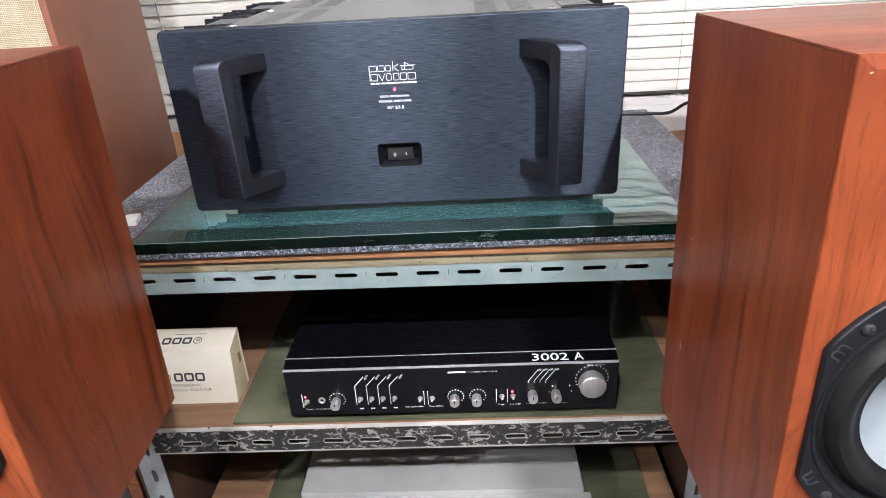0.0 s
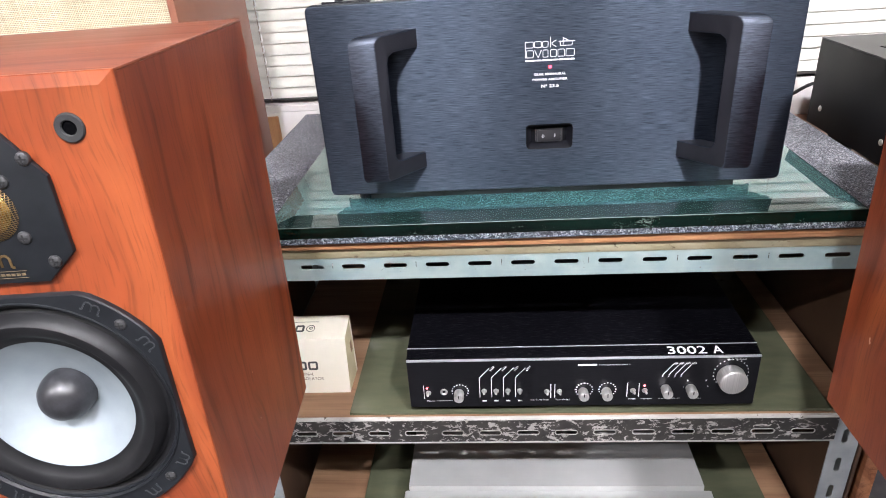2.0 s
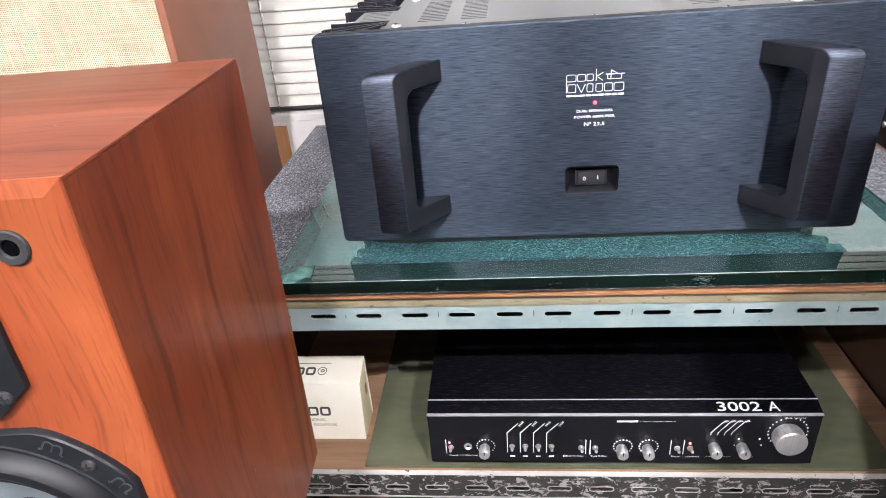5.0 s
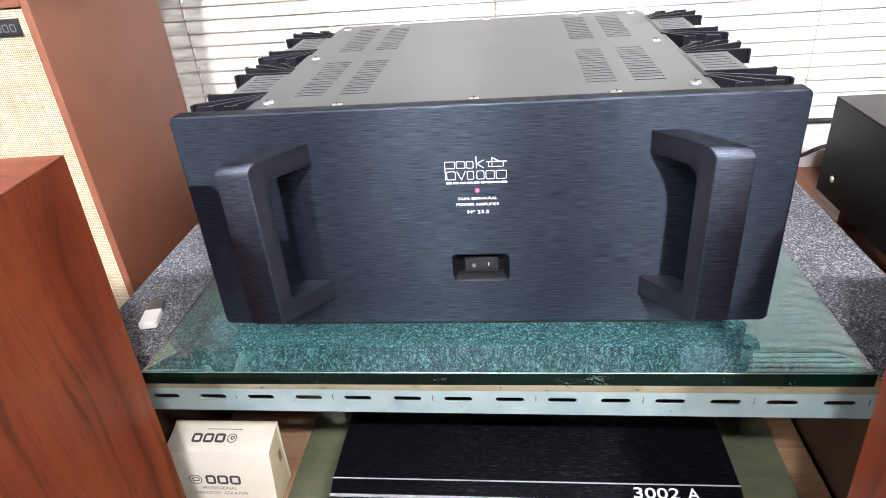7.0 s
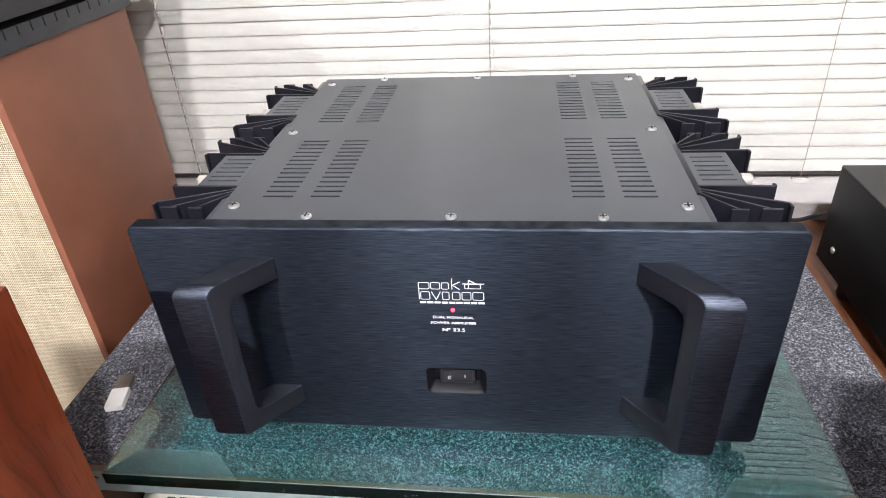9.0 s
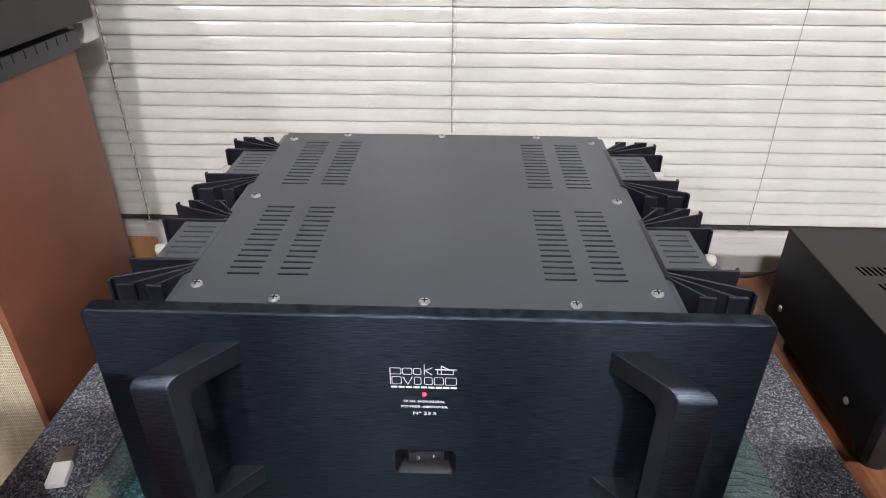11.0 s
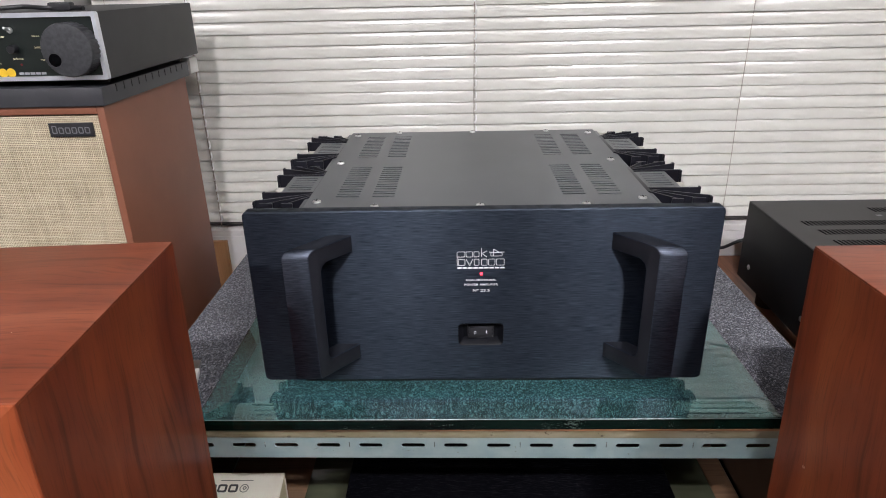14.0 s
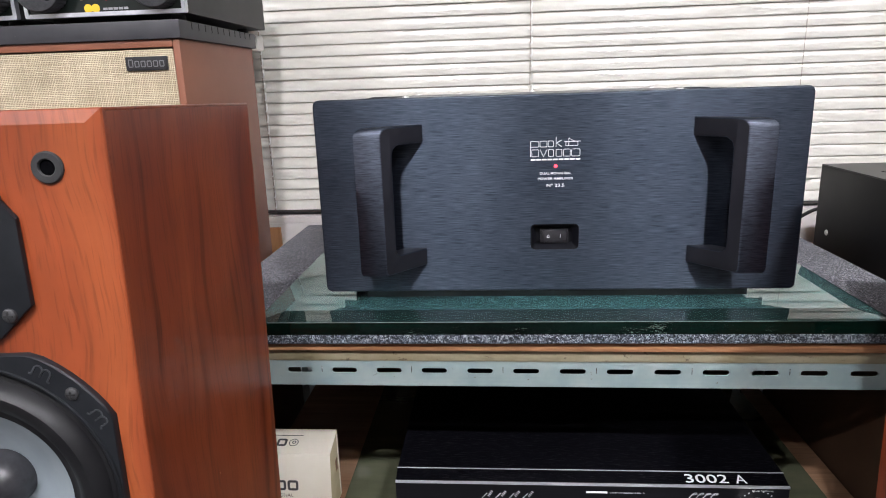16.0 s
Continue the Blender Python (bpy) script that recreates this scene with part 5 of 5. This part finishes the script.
for ax, ay, az, rz, lean, off in ((-0.3656, -0.3399, 0.6134, 3.8, 1.07, 0.0048), (0.3736, -0.3670, 0.617, -0.3, 1.4, -0.0075)):
    speaker_stand((ax, ay), rz, az - 0.0062)
    bookshelf_speaker((ax, ay, az), rz, lean, off)


# ---- cloth-fronted speaker with separates on top ----
def cloth_speaker():
    t = thing("cloth_speaker", (-0.598, 0.172, LEFT_TOP), "brown veneered speaker with beige woven grille cloth", "speaker")
    W, D, H = 0.146, 0.253, 1.087 - LEFT_TOP
    e = 0.0095
    part("side_panel", box(-W, -W + e, 0, D, 0, H, 0.0012), M_WALNUT, t, "brown veneered cabinet side")
    part("side_panel", box(W - e, W, 0, D, 0, H, 0.0012), M_WALNUT, t, "brown veneered cabinet side")
    part("top_panel", box(-W + e + 0.0003, W - e - 0.0003, 0, D, H - e, H, 0.001), M_WALNUT, t)
    part("bottom_panel", box(-W + e + 0.0003, W - e - 0.0003, 0, D, 0, e, 0.001), M_WALNUT, t)
    part("back_panel", box(-W + e + 0.0003, W - e - 0.0003, D - 0.012, D - 0.001, e + 0.0003, H - e - 0.0003), M_WALNUT, t, smooth=False)
    gw, g0, g1 = W - e - 0.0015, e + 0.0015, H - e - 0.002
    gb = bmesh.new()
    nxx, nzz = 24, 40
    grid = [[gb.verts.new((-gw + 2 * gw * i / nxx, 0.003 + 0.0004 * noise.noise((i * 0.3, j * 0.3, 0)), g0 + (g1 - g0) * j / nzz)) for i in range(nxx + 1)] for j in range(nzz + 1)]
    for j in range(nzz):
        for i in range(nxx):
            gb.faces.new((grid[j][i], grid[j][i + 1], grid[j + 1][i + 1], grid[j + 1][i]))
    r = bmesh.ops.extrude_face_region(gb, geom=list(gb.faces))
    bmesh.ops.translate(gb, vec=(0, 0.012, 0), verts=[v for v in r["geom"] if isinstance(v, bmesh.types.BMVert)])
    part("grille_cloth", gb, M_CLOTH, t, "beige woven linen cloth")
    bd = part("badge", box(-0.0275, 0.0275, -0.001, 0.0025, -0.0085, 0.0085, 0.0006), M_PLASTIC, t, "small black maker's plate")
    bd.location = (0.0995, 0.001, 1.0585 - LEFT_TOP)
    bm = bmesh.new()
    for k in range(6):
        ring_shape(-0.024 + k * 0.0082, -0.0175 + k * 0.0082, -0.0045, 0.0035 + (0.002 if k == 0 else 0), 0.0015, 0.0013, -0.001, bm)
    part("print", bm, M_BADGE, bd, smooth=False)


cloth_speaker()
SL0 = 1.0873
slim = thing("slim_component", (-0.6, 0.172, SL0), "slim dark metal component with side vent slits on the speaker", "hi-fi component")
part("case", box(-0.155, 0.1525, -0.004, 0.262, 0.0, 0.0225, 0.0018), M_SLIM, slim, "dark slate metal case")
# Near-black strips on the case side, painted as the shade of slits
for k in range(11):
    part("vent_slit", box(0.1522, 0.1529, 0.03 + k * 0.0205, 0.0318 + k * 0.0205, 0.0125, 0.0215), M_DARK, slim, smooth=False)
NA0 = SL0 + 0.0227


def small_preamp(x1, label):
    """A narrow charcoal unit with a pale bezel round a dark fascia; x1 is its edge."""
    W, D, Hh = 0.1055, 0.285, 0.0765
    t = thing("preamplifier", (x1 - W, 0.178, NA0), label, "preamplifier", "pair of narrow preamplifiers")
    for fx in (-0.08, 0.08):
        for fy in (0.03, 0.25):
            part("foot", lathe([(0, 0), (0.008, 0), (0.009, 0.002), (0.009, 0.008), (0, 0.008)], 20, "z", (fx, fy, 0)), M_RUBBER, t)
    part("case", box(-W, W, 0.004, D, 0.0078, 0.0078 + Hh, 0.001), M_DARKCASE, t, "charcoal painted sleeve")
    bz = bmesh.new()
    o = rounded(-W, W, 0.0078, 0.0078 + Hh, 0.002, 3)
    i = rounded(-W + 0.005, W - 0.005, 0.0128, 0.0028 + Hh, 0.0012, 3)
    ys = (0.0045, -0.003)
    n = len(o)
    A = [[bz.verts.new((u, yy, v)) for u, v in o] for yy in ys] + [[bz.verts.new((u, yy, v)) for u, v in i] for yy in (-0.003, 0.0045)]
    for a, b in zip(A, A[1:]):
        for k in range(n):
            bz.faces.new((a[k], a[(k + 1) % n], b[(k + 1) % n], b[k]))
    part("bezel", bz, M_BEZEL, t, "pale aluminium bezel")
    part("fascia", box(-W + 0.0052, W - 0.0052, -0.0005, 0.0035, 0.013, 0.0026 + Hh), M_FACE, t, "dark green-black fascia", smooth=False)
    y = -0.0006
    for kx in (-0.0735, 0.0735):
        ridges = bmesh.new()
        seg = 96
        prof = [(0.0, -0.021), (0.027, -0.021), (0.0294, -0.0203), (0.0303, -0.019), (0.0303, -0.0182), (0.0303, -0.018), (0.0303, 0.0)]
        rings = []
        for r, h in prof:
            if r == 0:
                rings.append([ridges.verts.new((0, h, 0))])
            else:
                rings.append([ridges.verts.new(((r + (-0.0011 if (k % 3 == 0 and h > -0.0181) else 0)) * math.cos(2 * math.pi * k / seg), h, (r + (-0.0011 if (k % 3 == 0 and h > -0.0181) else 0)) * math.sin(2 * math.pi * k / seg))) for k in range(seg)])
        for a, b in zip(rings, rings[1:]):
            for k in range(seg):
                q = [a[k % len(a)], a[(k + 1) % len(a)], b[(k + 1) % len(b)], b[k]]
                q = [v for m_, v in enumerate(q) if v not in q[:m_]]
                ridges.faces.new(q)
        kb = part("knob", ridges, M_SLATE, t, "large ribbed grey knob")
        kb.location = (kx, y, 0.0435)
        # Near-black disc painted as the shade in the finger hollow
        part("finger_dimple", lathe([(0.0, -0.0212), (0.0060, -0.0212), (0.0068, -0.0213), (0.0074, -0.02105)], 24, "y", (-0.0155 if kx > 0 else 0.014, 0, -0.0105)), M_VOID, kb)
    toggle(t, 0.0, 0.0655, y)
    part("small_knob", lathe([(0, -0.009), (0.0042, -0.009), (0.005, -0.008), (0.005, 0)], 20, "y", (0.0005, y, 0.0445)), M_PLASTIC, t, "small black balance knob")
    for s in (0.0, 0.0098):
        part("print", lathe([(0, -0.0003), (0.0054, -0.0003), (0.0054, 0), (0, 0)], 24, "y", (-0.0215 + s, y, 0.0172)), M_YELLOW, t, "yellow printed disc", smooth=False)
    bars([(-0.002 + k * 0.0068, 0.0035 + k * 0.0068, 0.0148, 0.0176) for k in range(5)], y, t, M_GREYPRINT)
    part("indicator", lathe([(0, -0.0012), (0.0012, -0.0008), (0.0014, 0)], 12, "y", (0.0035, y, 0.0265)), M_LED_OFF, t, "unlit dark red indicator")
    for body_, x, z, w in (("normal", -0.018, 0.072, 0.0105), ("mute", -0.0175, 0.0655, 0.0075), ("monitor", -0.0135, 0.0585, 0.0115), ("balance", 0.0015, 0.0335, 0.012), ("volume", -0.026, 0.0285, 0.011), ("phono", 0.029, 0.0585, 0.009), ("tuner", 0.0285, 0.046, 0.0075), ("tape", 0.032, 0.0315, 0.007)):
        lettering(body_, w, 0.0022, (x, y - 0.0004, z), t, M_YELLOWTEXT)
    return t


small_preamp(-0.44, "narrow charcoal preamplifier with two large ribbed knobs")
small_preamp(-0.662, "narrow charcoal preamplifier beside an identical one")
plug = thing("white_connector", (-0.462, 0.469, NA0), "white plastic connector behind the preamplifier", "connector")
part("housing", box(-0.008, 0.006, -0.006, 0.026, -0.024, 0.001, 0.002), M_WHITE, plug)
lead = part("patch_cable", tube([(-0.60, 0.22, NA0 + 0.0875), (-0.575, 0.205, NA0 + 0.0885), (-0.545, 0.215, NA0 + 0.09), (-0.515, 0.205, NA0 + 0.0885), (-0.49, 0.21, NA0 + 0.0885), (-0.465, 0.2, NA0 + 0.0875)], 0.0026), M_CABLE, None)
tagged(lead, "short black signal cable lying on the preamplifier", "cable")
for px, py in ((-0.497, 0.21), (-0.592, 0.213)):
    part("cable_boot", box(px - 0.014, px + 0.014, py - 0.006, py + 0.006, NA0 + 0.0846, NA0 + 0.0946, 0.003), M_PLASTIC, lead)


# ---- disc player on the side counter ----
def disc_player():
    x0, x1, y0, y1 = 0.4395, 0.8695, 0.112, 0.3775
    z0, z1 = 0.756 - RIGHT_TOP, 0.8845 - RIGHT_TOP
    cx, cy = (x0 + x1) / 2, y0
    t = thing("disc_player", (cx, cy, RIGHT_TOP), "black metal compact disc player on the wooden counter", "disc player")
    W, D = (x1 - x0) / 2, y1 - y0
    part("case", box(-W, W, 0.012, D, z0, z1 - 0.0018, 0.0012), M_BLACKCASE, t, "black painted steel case")
    # slotted lid
    lid = bmesh.new()
    rows = [(-0.054, 0.208, 0.5), (-0.181, 0.154, 1.0), (-0.174, 0.119, 1.0), (-0.174, 0.08, 1.0), (-0.173, 0.043, 1.0)]
    box(-W, W, 0.010, D, z1 - 0.0016, z1, 0.0005, 1, lid)
    part("lid", lid, M_LIDCASE, t, "satin black slotted lid, lightened for the reflected blind")
    # Near-black strips laid on the lid, painted as the shade of open slits
    slit = None
    for xs_, ys_, wd in rows:
        ln = 34 if wd == 1 else 20
        for k in range(ln):
            x = xs_ + k * 0.0062
            if x > W - 0.03:
                break
            if slit is None:
                slit = part("vent_slit", prism([(0, 0.018), (0.0026, 0.018), (0.0046, 0), (0.002, 0)], -0.0002, 0.0003, 0, 1, "xy"), M_VOID, t, "dark slanted vent slit", smooth=False)
                o = slit
            else:
                o = new("vent_slit", slit.data)
                o.parent = t
            o.location = (x, ys_, z1)
    part("fascia", box(-W, W, 0.0, 0.0118, z0, z1 - 0.001, 0.0012), M_PLASTIC, t, "black plastic fascia")
    part("display_window", box(-W + 0.016, W - 0.08, -0.001, 0.001, z0 + 0.055, z1 - 0.02, 0.0004), M_FACE, t, "dark display window")
    bars([(-W + 0.022 + k * 0.0052, -W + 0.0262 + k * 0.0052, z1 - 0.0045, z1 - 0.0005 - 0.0012) for k in range(5)], 0, t, M_GREYPRINT)
    lettering("COMPACT DISC PLAYER", 0.042, 0.0026, (-W + 0.078, -0.0006, z1 - 0.0042), t, M_INK)
    bars([(-W + 0.0235, -W + 0.035, z1 - 0.0335, z1 - 0.0215)], -0.001, t, M_GREYPRINT)
    bars([(-W + 0.0235, -W + 0.035, z1 - 0.0385, z1 - 0.0352)], -0.001, t, M_INK)
    for fy in (0.04, D - 0.045):
        for fx in (-W + 0.035, W - 0.035):
            part("foot", lathe([(0, 0), (0.017, 0), (0.018, 0.002), (0.018, z0 + 0.001), (0, z0 + 0.001)], 24, "z", (fx, fy, 0)), M_RUBBER, t)
    for fy in (D - 0.036, 0.06):
        s = part("screw", lathe([(0, 0.002), (0.0025, 0.0018), (0.0042, 0.0008), (0.0045, 0)], 16, "x"), M_STEEL, t)
        s.matrix_basis = pose(-W, fy, z0 + 0.029, 0, 0, 180)
    part("mark", box(-0.06, -0.052, D - 0.075, D - 0.071, z1, z1 + 0.0003), M_GREYPRINT, t, smooth=False)


disc_player()
cable = part("power_cable", tube([(0.56, 0.379, 0.815), (0.50, 0.392, 0.816), (0.447, 0.393, 0.811), (0.42, 0.41, 0.79), (0.393, 0.43, 0.7845), (0.34, 0.445, 0.7829), (0.28, 0.45, 0.7829)], 0.0028), M_CABLE, None)
tagged(cable, "thin black power cable from the disc player to the carpet", "cable")

# ---- memory stick on the carpet ----
usb = thing("memory_stick", (-0.3458, 0.0318, cz + 0.0003), "white memory stick with grey metal sleeve on the carpet", "memory stick", rz=12.7)
part("body", box(-0.0088, 0.0088, 0, 0.0265, 0, 0.0068, 0.0012), M_WHITE, usb, "white plastic body")
part("sleeve", box(-0.0076, 0.0076, 0.0255, 0.0465, 0.0004, 0.0064, 0.0006), M_USB, usb, "dull grey metal sleeve")

# ---- white cable beside the rack ----
wc = part("speaker_cable", tube([(-0.395, -0.05, 0.0), (-0.398, -0.055, 0.15), (-0.402, -0.06, 0.3), (-0.406, -0.075, 0.42), (-0.415, -0.09, 0.55)], 0.003), M_WHITECABLE, None)
tagged(wc, "white speaker cable hanging beside the rack post", "cable")


# ---- venetian blind ----
def blind():
    X0, X1, PITCH, Y = -0.647, 1.70, 0.02026, 0.5585
    t = thing("venetian_blind", (0, Y, 0.78), "closed ivory metal venetian blind across the window", "blind")
    sl = bmesh.new()
    n, width, sag, tilt = 9, 0.0250, 0.0018, radians(75.5)
    prof = []
    for i in range(n):
        u = -width / 2 + width * i / (n - 1)
        v = sag * (1 - (2 * u / width) ** 2)
        prof.append((-(v * math.sin(tilt)) + u * math.cos(tilt), u * math.sin(tilt) + v * math.cos(tilt)))
    xs = [X0 + (X1 - X0) * k / 24 for k in range(25)]
    rows = [[sl.verts.new((x, py, pz)) for py, pz in prof] for x in xs]
    for a, b in zip(rows, rows[1:]):
        for i in range(n - 1):
            sl.faces.new((a[i], a[i + 1], b[i + 1], b[i]))
    bmesh.ops.recalc_face_normals(sl, faces=sl.faces)
    r = bmesh.ops.extrude_face_region(sl, geom=list(sl.faces))
    bmesh.ops.translate(sl, vec=(0, 0.0004, 0), verts=[v for v in r["geom"] if isinstance(v, bmesh.types.BMVert)])
    first = part("slat", sl, M_SLAT, t)
    rnd = random.Random(4)
    count = 65
    for k in range(count):
        o = first if k == 0 else new("slat", first.data)
        o.parent = t
        o.matrix_basis = pose(0, 0, 0.0263 + k * PITCH + rnd.uniform(-0.0003, 0.0003), rnd.uniform(-1.0, 1.0), rnd.uniform(-0.03, 0.03), 0)
    part("bottom_rail", box(X0, X1, -0.009, 0.009, 0.0096, 0.0126, 0.001), M_BOTTOMRAIL, t, "dark metal bottom rail")
    part("head_rail", box(X0, X1, -0.014, 0.014, 0.0235 + count * PITCH, 0.06 + count * PITCH, 0.002), M_SLAT, t, "ivory metal head rail")
    top = 0.0235 + count * PITCH
    for cx, r in ((-0.619, 0.0006), (-0.481, 0.0009), (0.006, 0.0008), (0.471, 0.0005), (0.96, 0.0006), (1.44, 0.0006)):
        cb = bmesh.new()
        dy = -0.0135
        merge(cb, tube([(cx, dy, 0.0085)] + [(cx + 0.0006 * math.sin(q * 2.1), dy, 0.004 + (top - 0.004) * q / 12) for q in range(1, 13)], r, 5))
        part("ladder_cord", cb, M_CORD, t)
        if r > 0.0007:
            lp = part("cord_loop", tube([(0.0005, 0, -0.0065), (0.003, -0.0009, -0.002), (0.0026, -0.0005, 0.0075)], 0.0015, 6), M_LOOP, t)
            for k in range(40):
                o = lp if k == 0 else new("cord_loop", lp.data)
                o.parent = t
                o.location = (cx, -0.0138, 0.0263 + k * PITCH)
        part("cord_clip", box(cx - 0.011, cx + 0.011, -0.0115, -0.0085, 0.0045, 0.0082, 0.0006), M_STEEL, t)


blind()
